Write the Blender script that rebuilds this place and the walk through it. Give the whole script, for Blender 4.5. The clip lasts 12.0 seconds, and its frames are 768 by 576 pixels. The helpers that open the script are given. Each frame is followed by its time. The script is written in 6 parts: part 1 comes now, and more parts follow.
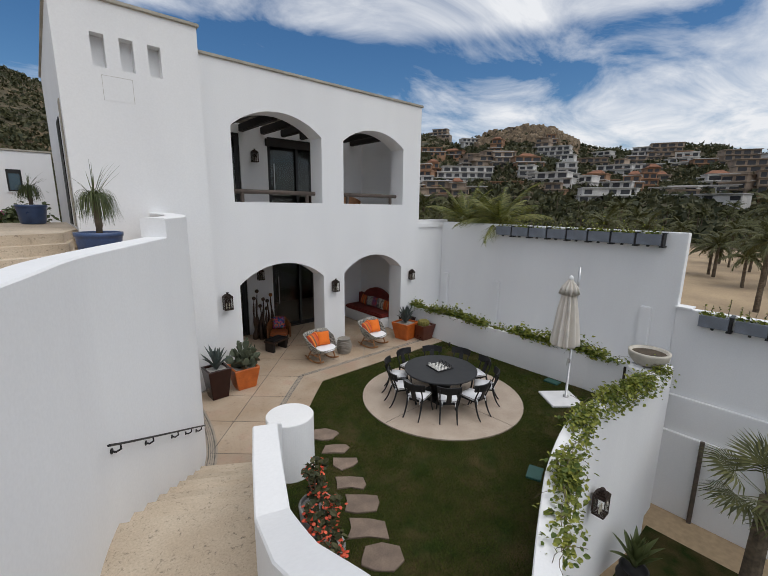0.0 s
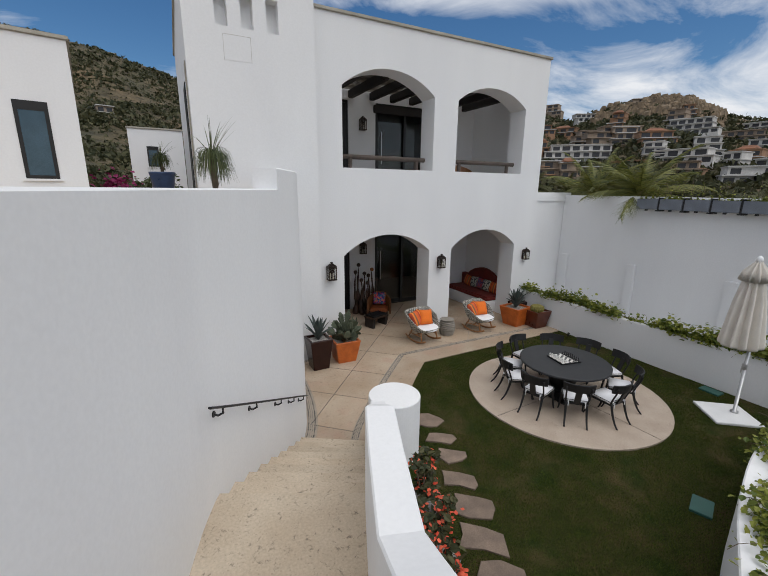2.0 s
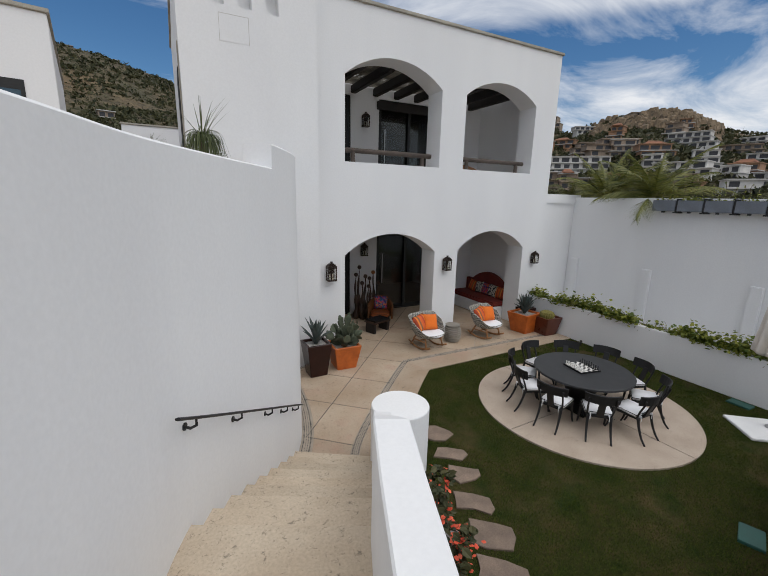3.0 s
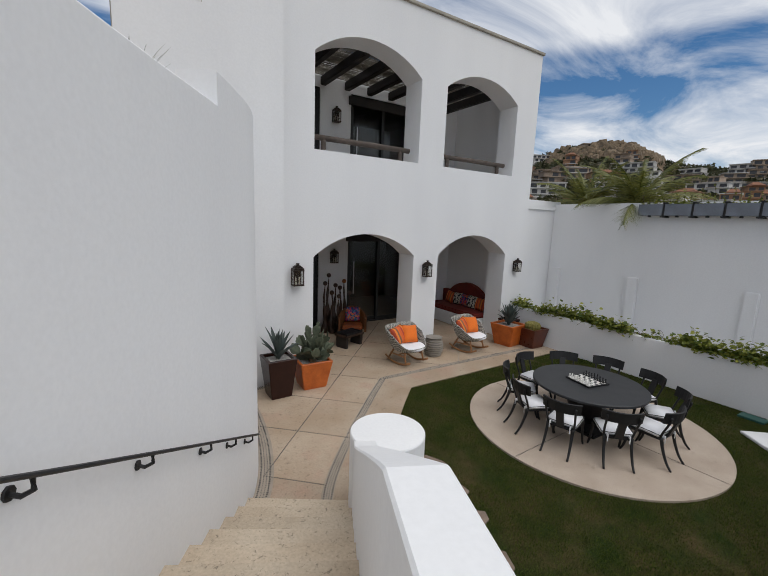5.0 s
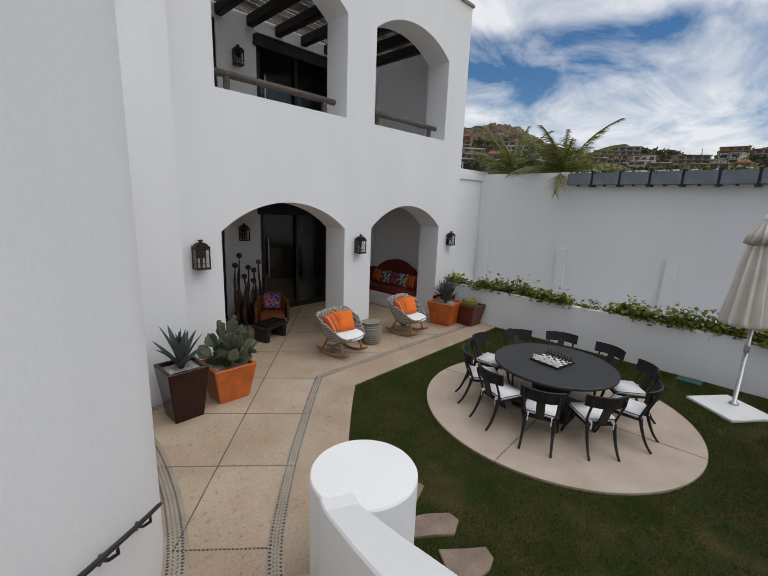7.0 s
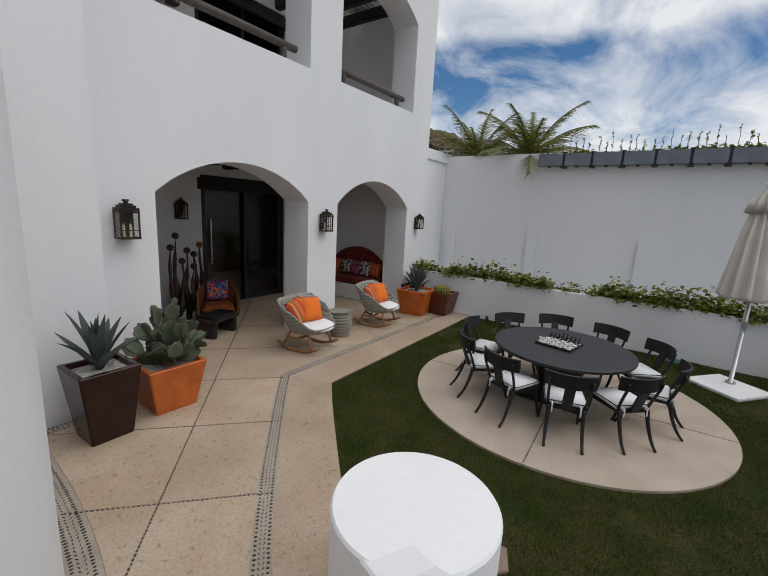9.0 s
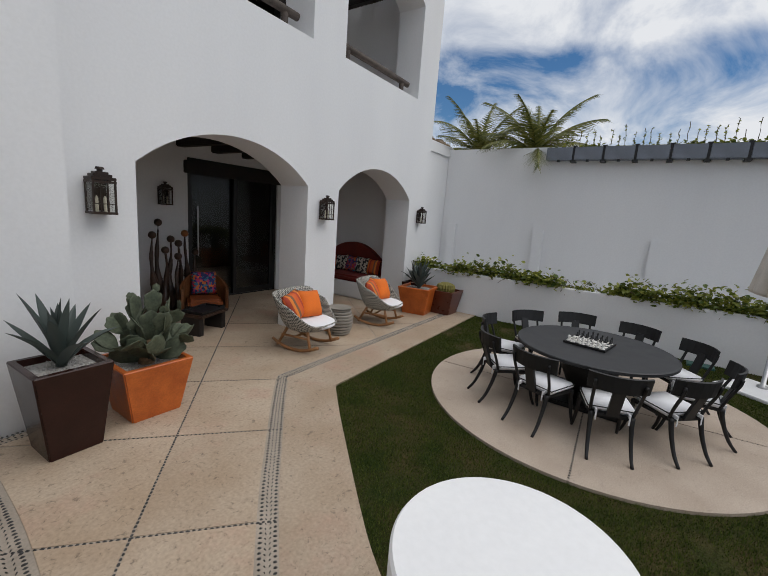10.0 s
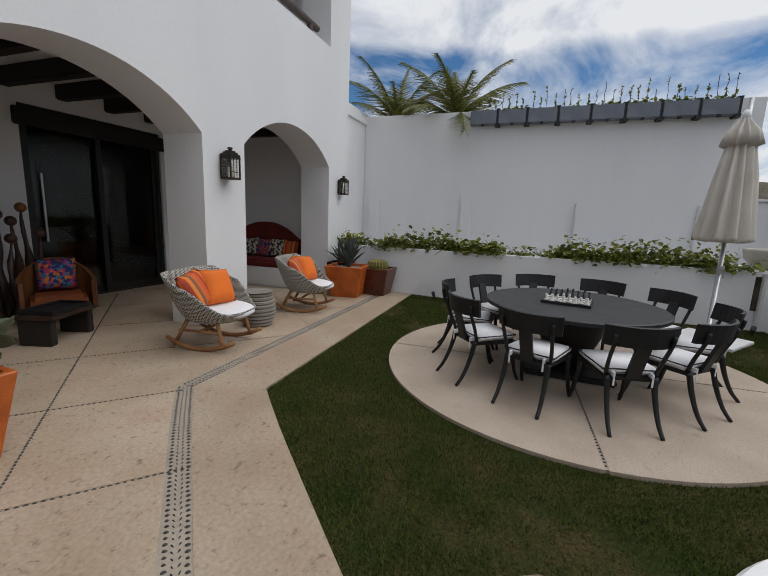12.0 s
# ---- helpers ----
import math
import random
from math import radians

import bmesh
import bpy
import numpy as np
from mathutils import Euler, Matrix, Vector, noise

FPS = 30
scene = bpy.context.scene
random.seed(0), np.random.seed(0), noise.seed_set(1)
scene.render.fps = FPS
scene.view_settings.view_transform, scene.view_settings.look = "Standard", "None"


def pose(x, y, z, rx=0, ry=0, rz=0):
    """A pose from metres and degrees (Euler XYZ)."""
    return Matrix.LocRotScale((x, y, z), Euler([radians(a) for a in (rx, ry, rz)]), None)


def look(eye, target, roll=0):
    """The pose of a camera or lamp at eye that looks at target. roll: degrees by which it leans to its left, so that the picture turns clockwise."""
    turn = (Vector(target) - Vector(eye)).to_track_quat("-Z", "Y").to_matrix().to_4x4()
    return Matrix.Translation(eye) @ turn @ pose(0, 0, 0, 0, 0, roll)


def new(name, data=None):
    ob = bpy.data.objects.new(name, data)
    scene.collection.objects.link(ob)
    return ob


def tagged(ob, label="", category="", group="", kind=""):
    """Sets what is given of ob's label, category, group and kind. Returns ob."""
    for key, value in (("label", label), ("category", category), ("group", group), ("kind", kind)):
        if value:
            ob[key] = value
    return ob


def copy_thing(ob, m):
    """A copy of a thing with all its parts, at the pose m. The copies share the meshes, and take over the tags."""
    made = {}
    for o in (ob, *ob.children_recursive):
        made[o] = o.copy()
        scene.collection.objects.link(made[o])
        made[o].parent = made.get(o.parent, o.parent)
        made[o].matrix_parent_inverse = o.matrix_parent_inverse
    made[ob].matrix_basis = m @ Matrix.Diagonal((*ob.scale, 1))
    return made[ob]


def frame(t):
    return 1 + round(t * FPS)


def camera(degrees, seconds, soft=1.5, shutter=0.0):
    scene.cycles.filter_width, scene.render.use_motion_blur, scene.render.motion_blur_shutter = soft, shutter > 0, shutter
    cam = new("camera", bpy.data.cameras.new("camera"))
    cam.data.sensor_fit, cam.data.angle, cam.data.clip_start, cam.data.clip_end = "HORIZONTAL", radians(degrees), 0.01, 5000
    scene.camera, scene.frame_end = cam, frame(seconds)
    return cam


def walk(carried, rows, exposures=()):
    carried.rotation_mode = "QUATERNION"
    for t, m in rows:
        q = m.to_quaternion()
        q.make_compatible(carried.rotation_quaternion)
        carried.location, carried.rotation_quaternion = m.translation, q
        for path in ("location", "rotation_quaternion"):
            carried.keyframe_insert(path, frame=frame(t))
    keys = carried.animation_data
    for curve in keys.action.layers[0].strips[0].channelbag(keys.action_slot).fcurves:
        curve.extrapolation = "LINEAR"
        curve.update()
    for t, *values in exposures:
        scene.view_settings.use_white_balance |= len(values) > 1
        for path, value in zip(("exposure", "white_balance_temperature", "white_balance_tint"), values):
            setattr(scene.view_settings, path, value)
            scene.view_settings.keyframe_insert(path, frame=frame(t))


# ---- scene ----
cam = camera(88.3, 12.0, 1.0)
PATH = [
    (0, (0.409, 0.191, 4.827), (1.69, 1.673, 4.425), 0.7),
    (0.5, (0.504, 0.382, 4.779), (1.657, 1.964, 4.369), 0.2),
    (1, (0.549, 0.632, 4.647), (1.594, 2.288, 4.24), 0.2),
    (1.5, (0.567, 0.844, 4.504), (1.505, 2.551, 4.047), 0.5),
    (2, (0.577, 1.138, 4.363), (1.466, 2.864, 3.881), 0.6),
    (2.5, (0.717, 1.426, 4.188), (1.559, 3.178, 3.717), 0.8),
    (3, (0.757, 1.716, 4.032), (1.656, 3.448, 3.594), 1.3),
    (5, (1.128, 2.827, 3.431), (2.183, 4.493, 3.102), 2.2),
    (5.5, (1.219, 3.208, 3.285), (2.348, 4.824, 2.949), 2.2),
    (6, (1.316, 3.608, 3.192), (2.498, 5.179, 2.823), 1.6),
    (6.5, (1.398, 3.975, 3.151), (2.702, 5.433, 2.736), 1.8),
    (7, (1.528, 4.301, 3.163), (2.935, 5.661, 2.75), 2.2),
    (7.5, (1.613, 4.571, 2.982), (3.133, 5.81, 2.588), 2.3),
    (9.5, (2.03, 5.789, 2.391), (3.649, 6.901, 2.013), 3.6),
    (10, (2.186, 6.089, 2.212), (3.832, 7.165, 1.85), 4.3),
    (10.5, (2.351, 6.333, 2.036), (4.017, 7.376, 1.665), 4.0),
    (11, (2.545, 6.594, 1.883), (4.277, 7.527, 1.52), 3.6),
    (11.5, (2.721, 6.796, 1.738), (4.51, 7.613, 1.374), 3.0),
    (12, (3.026, 6.986, 1.617), (4.876, 7.657, 1.265), 2.3),
]
walk(cam, [(t, look(eye, target, roll)) for t, eye, target, roll in PATH], [(0, -0.13), (3, -0.14), (7.5, -0.18), (12, -0.22)])

# ---- light ----
world = bpy.data.worlds.new("sky")
scene.world = world
world.use_nodes = True
wn, wl = world.node_tree.nodes, world.node_tree.links
wn.clear()
w_out, w_bg = wn.new("ShaderNodeOutputWorld"), wn.new("ShaderNodeBackground")
w_sky = wn.new("ShaderNodeTexSky")
w_sky.sky_type, w_sky.sun_disc = "NISHITA", False
w_sky.sun_elevation, w_sky.sun_rotation = radians(61), radians(163)
w_sky.air_density, w_sky.dust_density, w_sky.ozone_density = 1.0, 0.2, 4.0
w_tc, w_sep = wn.new("ShaderNodeTexCoord"), wn.new("ShaderNodeSeparateXYZ")
w_add, w_div = wn.new("ShaderNodeMath"), wn.new("ShaderNodeVectorMath")
w_add.operation, w_add.inputs[1].default_value = "ADD", 0.12
w_div.operation = "DIVIDE"
w_comb = wn.new("ShaderNodeCombineXYZ")
w_map = wn.new("ShaderNodeMapping")
w_map.inputs["Rotation"].default_value = (0, 0, radians(-38))
w_map.inputs["Scale"].default_value = (0.6, 0.95, 0.0)
w_map.inputs["Location"].default_value = (0.74, -0.25, 0)
w_noise = wn.new("ShaderNodeTexNoise")
w_noise.inputs["Scale"].default_value, w_noise.inputs["Detail"].default_value = 1.9, 12.0
w_noise.inputs["Roughness"].default_value, w_noise.inputs["Distortion"].default_value = 0.6, 0.55
w_ramp = wn.new("ShaderNodeValToRGB")
w_ramp.color_ramp.elements[0].position, w_ramp.color_ramp.elements[1].position = 0.40, 0.72
# cover of cloud by height above the horizon: a low bank, a clear belt with wisps, a high sheet
w_low = wn.new("ShaderNodeValToRGB")
w_low.color_ramp.interpolation = "EASE"
COVER = [(0.0, 0.58), (0.18, 0.60), (0.25, 0.53), (0.31, 0.44), (0.335, 0.48), (0.375, 0.70), (0.60, 0.62)]
while len(w_low.color_ramp.elements) < len(COVER):
    w_low.color_ramp.elements.new(0.5)
for w_el, (w_pos, w_val) in zip(w_low.color_ramp.elements, COVER):
    w_el.position, w_el.color = w_pos, (w_val, w_val, w_val, 1)
# and a gap in it to the north
w_gap = wn.new("ShaderNodeMapRange")
w_gap.inputs["From Min"].default_value, w_gap.inputs["From Max"].default_value = 0.2, 0.9
w_gap.inputs["To Min"].default_value, w_gap.inputs["To Max"].default_value = 0.03, -0.17
w_both = wn.new("ShaderNodeMath")
w_both.operation = "ADD"
w_bias = wn.new("ShaderNodeMath")
w_bias.operation, w_bias.inputs[1].default_value = "SUBTRACT", 0.5
w_sum = wn.new("ShaderNodeMath")
w_sum.operation = "ADD"
w_mix = wn.new("ShaderNodeMixRGB")
w_mix.inputs["Color2"].default_value = (10.6, 10.85, 11.3, 1)
wl.new(w_tc.outputs["Generated"], w_sep.inputs[0])
wl.new(w_sep.outputs["Z"], w_add.inputs[0])
for k in range(3):
    wl.new(w_add.outputs[0], w_comb.inputs[k])
wl.new(w_tc.outputs["Generated"], w_div.inputs[0])
wl.new(w_comb.outputs[0], w_div.inputs[1])
wl.new(w_div.outputs[0], w_map.inputs["Vector"])
wl.new(w_map.outputs[0], w_noise.inputs["Vector"])
wl.new(w_noise.outputs["Fac"], w_sum.inputs[0])
wl.new(w_sep.outputs["Z"], w_low.inputs["Fac"])
wl.new(w_low.outputs["Color"], w_bias.inputs[0])
wl.new(w_sep.outputs["Y"], w_gap.inputs["Value"])
wl.new(w_bias.outputs[0], w_both.inputs[0])
wl.new(w_gap.outputs[0], w_both.inputs[1])
wl.new(w_both.outputs[0], w_sum.inputs[1])
wl.new(w_sum.outputs[0], w_ramp.inputs["Fac"])
wl.new(w_ramp.outputs["Color"], w_mix.inputs["Fac"])
w_hsv = wn.new("ShaderNodeHueSaturation")
w_hsv.inputs["Saturation"].default_value, w_hsv.inputs["Value"].default_value = 1.22, 1.08
wl.new(w_sky.outputs["Color"], w_hsv.inputs["Color"])
wl.new(w_hsv.outputs["Color"], w_mix.inputs["Color1"])
wl.new(w_mix.outputs["Color"], w_bg.inputs["Color"])
w_bg.inputs["Strength"].default_value = 0.085
wl.new(w_bg.outputs[0], w_out.inputs["Surface"])
sun = new("sun", bpy.data.lights.new("sun", "SUN"))
sun.data.energy, sun.data.angle, sun.data.color = 1.75, radians(66), (1.0, 0.975, 0.935)
sun.matrix_world = look((9, -29, 55), (0, 0, 0))


# ---- materials ----
def mat(name, col, rough=0.7, metal=0.0, var=0.12, scale=3.0, fine=60.0, bump=0.15, dist=0.004, col2=None, rand=0.0, spec=0.5, pits=0.0, stain=None):
    """A surface with broad mottling towards col2, fine grain, relief and, with rand, a shift for each piece."""
    m = bpy.data.materials.new(name)
    m.use_nodes = True
    n, l = m.node_tree.nodes, m.node_tree.links
    b = n["Principled BSDF"]
    b.inputs["Metallic"].default_value = metal
    b.inputs["Specular IOR Level"].default_value = spec
    tc = n.new("ShaderNodeTexCoord")
    n1, n2 = n.new("ShaderNodeTexNoise"), n.new("ShaderNodeTexNoise")
    n1.inputs["Scale"].default_value, n1.inputs["Detail"].default_value = scale, 6
    n2.inputs["Scale"].default_value, n2.inputs["Detail"].default_value = fine, 4
    for q in (n1, n2):
        l.new(tc.outputs["Object"], q.inputs["Vector"])
    c2 = col2 or tuple(max(0, c * (1 - 2.2 * var)) for c in col)
    r = n.new("ShaderNodeValToRGB")
    r.color_ramp.elements[0].position, r.color_ramp.elements[1].position = 0.34, 0.66
    r.color_ramp.elements[0].color, r.color_ramp.elements[1].color = (*c2, 1), (*col, 1)
    l.new(n1.outputs["Fac"], r.inputs["Fac"])
    hsv = n.new("ShaderNodeHueSaturation")
    mr = n.new("ShaderNodeMapRange")
    mr.inputs["From Min"].default_value, mr.inputs["From Max"].default_value = 0.3, 0.7
    mr.inputs["To Min"].default_value, mr.inputs["To Max"].default_value = 1 - var, 1 + var
    l.new(n2.outputs["Fac"], mr.inputs["Value"])
    val = mr.outputs[0]
    if rand:
        oi = n.new("ShaderNodeObjectInfo")
        m2, mu = n.new("ShaderNodeMapRange"), n.new("ShaderNodeMath")
        m2.inputs["To Min"].default_value, m2.inputs["To Max"].default_value = 1 - rand, 1 + rand
        l.new(oi.outputs["Random"], m2.inputs["Value"])
        mu.operation = "MULTIPLY"
        l.new(val, mu.inputs[0])
        l.new(m2.outputs[0], mu.inputs[1])
        val = mu.outputs[0]
    if pits:
        vo, pr, pm = n.new("ShaderNodeTexVoronoi"), n.new("ShaderNodeMapRange"), n.new("ShaderNodeMath")
        vo.inputs["Scale"].default_value = 26.0
        l.new(tc.outputs["Object"], vo.inputs["Vector"])
        nz, ma = n.new("ShaderNodeTexNoise"), n.new("ShaderNodeMath")
        nz.inputs["Scale"].default_value, nz.inputs["Detail"].default_value = 3.0, 3.0
        l.new(tc.outputs["Object"], nz.inputs["Vector"])
        ma.operation = "MULTIPLY"
        l.new(nz.outputs["Fac"], ma.inputs[0])
        ma.inputs[1].default_value = 0.27
        sb = n.new("ShaderNodeMath")
        sb.operation = "SUBTRACT"
        l.new(vo.outputs["Distance"], sb.inputs[0])
        l.new(ma.outputs[0], sb.inputs[1])
        pr.inputs["From Min"].default_value, pr.inputs["From Max"].default_value = -0.04, 0.05
        pr.inputs["To Min"].default_value, pr.inputs["To Max"].default_value = 1 - 0.6 * pits, 1.0
        l.new(sb.outputs[0], pr.inputs["Value"])
        pm.operation = "MULTIPLY"
        l.new(val, pm.inputs[0])
        l.new(pr.outputs[0], pm.inputs[1])
        val = pm.outputs[0]
        # ragged dark holes and short cracks
        hn, hr, hm = n.new("ShaderNodeTexNoise"), n.new("ShaderNodeMapRange"), n.new("ShaderNodeMath")
        hn.inputs["Scale"].default_value, hn.inputs["Detail"].default_value, hn.inputs["Roughness"].default_value = 17.0, 8.0, 0.72
        hn.inputs["Distortion"].default_value = 0.6
        l.new(tc.outputs["Object"], hn.inputs["Vector"])
        hr.inputs["From Min"].default_value, hr.inputs["From Max"].default_value = 0.35, 0.43
        hr.inputs["To Min"].default_value, hr.inputs["To Max"].default_value = 1 - 1.5 * min(pits, 0.4), 1.0
        l.new(hn.outputs["Fac"], hr.inputs["Value"])
        hm.operation = "MULTIPLY"
        l.new(val, hm.inputs[0])
        l.new(hr.outputs[0], hm.inputs[1])
        val = hm.outputs[0]
    l.new(val, hsv.inputs["Value"])
    base = r.outputs["Color"]
    if stain:
        # rosy patches that break up into grain
        sn, sr, sx = n.new("ShaderNodeTexNoise"), n.new("ShaderNodeMapRange"), n.new("ShaderNodeMixRGB")
        sn.inputs["Scale"].default_value, sn.inputs["Detail"].default_value, sn.inputs["Roughness"].default_value = 1.0, 9.0, 0.68
        l.new(tc.outputs["Object"], sn.inputs["Vector"])
        sr.inputs["From Min"].default_value, sr.inputs["From Max"].default_value = 0.52, 0.68
        sr.inputs["To Max"].default_value = 0.75
        l.new(sn.outputs["Fac"], sr.inputs["Value"])
        l.new(sr.outputs[0], sx.inputs["Fac"])
        l.new(base, sx.inputs["Color1"])
        sx.inputs["Color2"].default_value = (*stain, 1)
        base = sx.outputs["Color"]
    l.new(base, hsv.inputs["Color"])
    l.new(hsv.outputs["Color"], b.inputs["Base Color"])
    rr = n.new("ShaderNodeMapRange")
    rr.inputs["To Min"].default_value, rr.inputs["To Max"].default_value = max(0.03, rough - 0.1), min(1, rough + 0.1)
    l.new(n1.outputs["Fac"], rr.inputs["Value"])
    l.new(rr.outputs[0], b.inputs["Roughness"])
    if bump:
        bp = n.new("ShaderNodeBump")
        bp.inputs["Strength"].default_value, bp.inputs["Distance"].default_value = bump, dist
        l.new(n2.outputs["Fac"], bp.inputs["Height"])
        l.new(bp.outputs[0], b.inputs["Normal"])
    return m


def leafy(name, col, col2, rough=0.5, trans=0.25):
    """Foliage whose pieces differ from one another."""
    m = bpy.data.materials.new(name)
    m.use_nodes = True
    n, l = m.node_tree.nodes, m.node_tree.links
    b = n["Principled BSDF"]
    g = n.new("ShaderNodeNewGeometry")
    r = n.new("ShaderNodeValToRGB")
    r.color_ramp.elements[0].color, r.color_ramp.elements[1].color = (*col, 1), (*col2, 1)
    l.new(g.outputs["Random Per Island"], r.inputs["Fac"])
    l.new(r.outputs["Color"], b.inputs["Base Color"])
    b.inputs["Roughness"].default_value = rough
    b.inputs["Specular IOR Level"].default_value = 0.12 if rough > 0.8 else 0.4
    t, mx = n.new("ShaderNodeBsdfTranslucent"), n.new("ShaderNodeMixShader")
    l.new(r.outputs["Color"], t.inputs["Color"])
    mx.inputs[0].default_value = trans
    l.new(b.outputs[0], mx.inputs[1])
    l.new(t.outputs[0], mx.inputs[2])
    l.new(mx.outputs[0], n["Material Output"].inputs["Surface"])
    return m


def glass_dark(name, tint=(0.55, 0.62, 0.62)):
    """Clear tinted glazing that lets light through and mirrors a little."""
    m = bpy.data.materials.new(name)
    m.use_nodes = True
    n, l = m.node_tree.nodes, m.node_tree.links
    b = n["Principled BSDF"]
    b.inputs["Base Color"].default_value = (*tint, 1)
    b.inputs["Roughness"].default_value = 0.03
    b.inputs["Transmission Weight"].default_value = 1.0
    b.inputs["IOR"].default_value = 1.38
    return m


def weave(name, dark, light, s=70.0):
    """Woven cord in two tones."""
    m = mat(name, light, 0.7, var=0.1, bump=0)
    n, l = m.node_tree.nodes, m.node_tree.links
    ch, tc = n.new("ShaderNodeTexChecker"), n.new("ShaderNodeTexCoord")
    mp = n.new("ShaderNodeMapping")
    mp.inputs["Rotation"].default_value = (radians(45), radians(30), radians(45))
    ch.inputs["Scale"].default_value = s
    ch.inputs["Color1"].default_value, ch.inputs["Color2"].default_value = (*dark, 1), (*light, 1)
    l.new(tc.outputs["Object"], mp.inputs["Vector"])
    l.new(mp.outputs[0], ch.inputs["Vector"])
    l.new(ch.outputs["Color"], n["Principled BSDF"].inputs["Base Color"])
    return m


def blotchy(name, cols, s=14.0, rough=0.85):
    """Printed cloth: patches of several colours with shapes of their own."""
    m = mat(name, cols[0], rough, var=0.05, bump=0.2)
    n, l = m.node_tree.nodes, m.node_tree.links
    v, tc, r = n.new("ShaderNodeTexVoronoi"), n.new("ShaderNodeTexCoord"), n.new("ShaderNodeValToRGB")
    v.inputs["Scale"].default_value = s
    sp = n.new("ShaderNodeSeparateColor")
    r.color_ramp.interpolation = "CONSTANT"
    while len(r.color_ramp.elements) < len(cols):
        r.color_ramp.elements.new(0.5)
    for k, c in enumerate(cols):
        r.color_ramp.elements[k].position, r.color_ramp.elements[k].color = k / len(cols), (*c, 1)
    l.new(tc.outputs["Object"], v.inputs["Vector"])
    l.new(v.outputs["Color"], sp.inputs[0])
    l.new(sp.outputs[0], r.inputs["Fac"])
    l.new(r.outputs["Color"], n["Principled BSDF"].inputs["Base Color"])
    return m


STUCCO = mat("white stucco", (0.79, 0.79, 0.79), 0.85, var=0.02, scale=0.9, fine=30, bump=0.16, dist=0.005, col2=(0.75, 0.75, 0.755))
# broad mottling of the plaster runs down the walls
run_map = STUCCO.node_tree.nodes.new("ShaderNodeMapping")
run_map.inputs["Scale"].default_value = (1.0, 1.0, 0.22)
STUCCO.node_tree.links.new(STUCCO.node_tree.nodes["Texture Coordinate"].outputs["Object"], run_map.inputs["Vector"])
STUCCO.node_tree.links.new(run_map.outputs[0], STUCCO.node_tree.nodes["Noise Texture"].inputs["Vector"])
COPING = mat("weathered coping", (0.42, 0.39, 0.33), 0.85, var=0.12, scale=2.5)
TRAVERTINE = mat("pitted cream limestone", (0.56, 0.47, 0.36), 0.75, var=0.10, scale=1.6, fine=45, bump=0.35, col2=(0.46, 0.37, 0.27), rand=0.10, pits=0.35)
SLAB = mat("acid-stained cream concrete", (0.45, 0.36, 0.27), 0.65, var=0.13, scale=1.3, fine=40, bump=0.2, col2=(0.37, 0.275, 0.19), rand=0.08, pits=0.3, stain=(0.42, 0.275, 0.20))
EXPOSED = mat("exposed aggregate concrete", (0.45, 0.37, 0.30), 0.8, var=0.2, scale=1.8, fine=85, bump=0.5, col2=(0.37, 0.295, 0.23), pits=0.14)
MORTAR = mat("pale grey mortar", (0.38, 0.325, 0.265), 0.9, var=0.1)
PEBBLE = mat("dark pebbles", (0.045, 0.042, 0.04), 0.5, var=0.3, rand=0.2)
SOIL = mat("dry soil", (0.10, 0.075, 0.05), 0.95, var=0.25, fine=30, bump=0.5)
LAWN = mat("lawn soil and thatch", (0.019, 0.031, 0.006), 0.95, spec=0.1, var=0.45, scale=2.2, fine=70, bump=1.0, dist=0.015, col2=(0.062, 0.047, 0.019))
BLADE = leafy("grass blade", (0.012, 0.031, 0.003), (0.098, 0.118, 0.024), 0.85, 0.2)
SAND = mat("pale brown sand", (0.42, 0.31, 0.19), 0.95, var=0.12, scale=0.3, fine=8, bump=0.3, col2=(0.33, 0.24, 0.15))
SCRUB = mat("dry scrub hillside", (0.135, 0.095, 0.052), 0.95, var=0.4, scale=0.05, fine=0.45, bump=0.8, dist=1.8, col2=(0.042, 0.042, 0.02))
STONE = mat("brown flagstone", (0.225, 0.165, 0.125), 0.8, var=0.16, scale=4, rand=0.18, bump=0.4)
BLACK = mat("black painted metal", (0.008, 0.008, 0.009), 0.52, var=0.2, bump=0.05)
TABLETOP = mat("black satin tabletop", (0.022, 0.023, 0.026), 0.5, var=0.15, scale=6, bump=0.05)
BRONZE = mat("dark bronze", (0.05, 0.031, 0.023), 0.5, 0.5, var=0.2)
CUSHION = mat("white cushion cloth", (0.80, 0.80, 0.82), 0.9, var=0.03, fine=180, bump=0.2, dist=0.001)
PIPING = mat("black piping", (0.02, 0.02, 0.02), 0.8)
ORANGE = mat("orange cloth", (0.80, 0.17, 0.015), 0.85, var=0.08, fine=150, bump=0.25, dist=0.001)


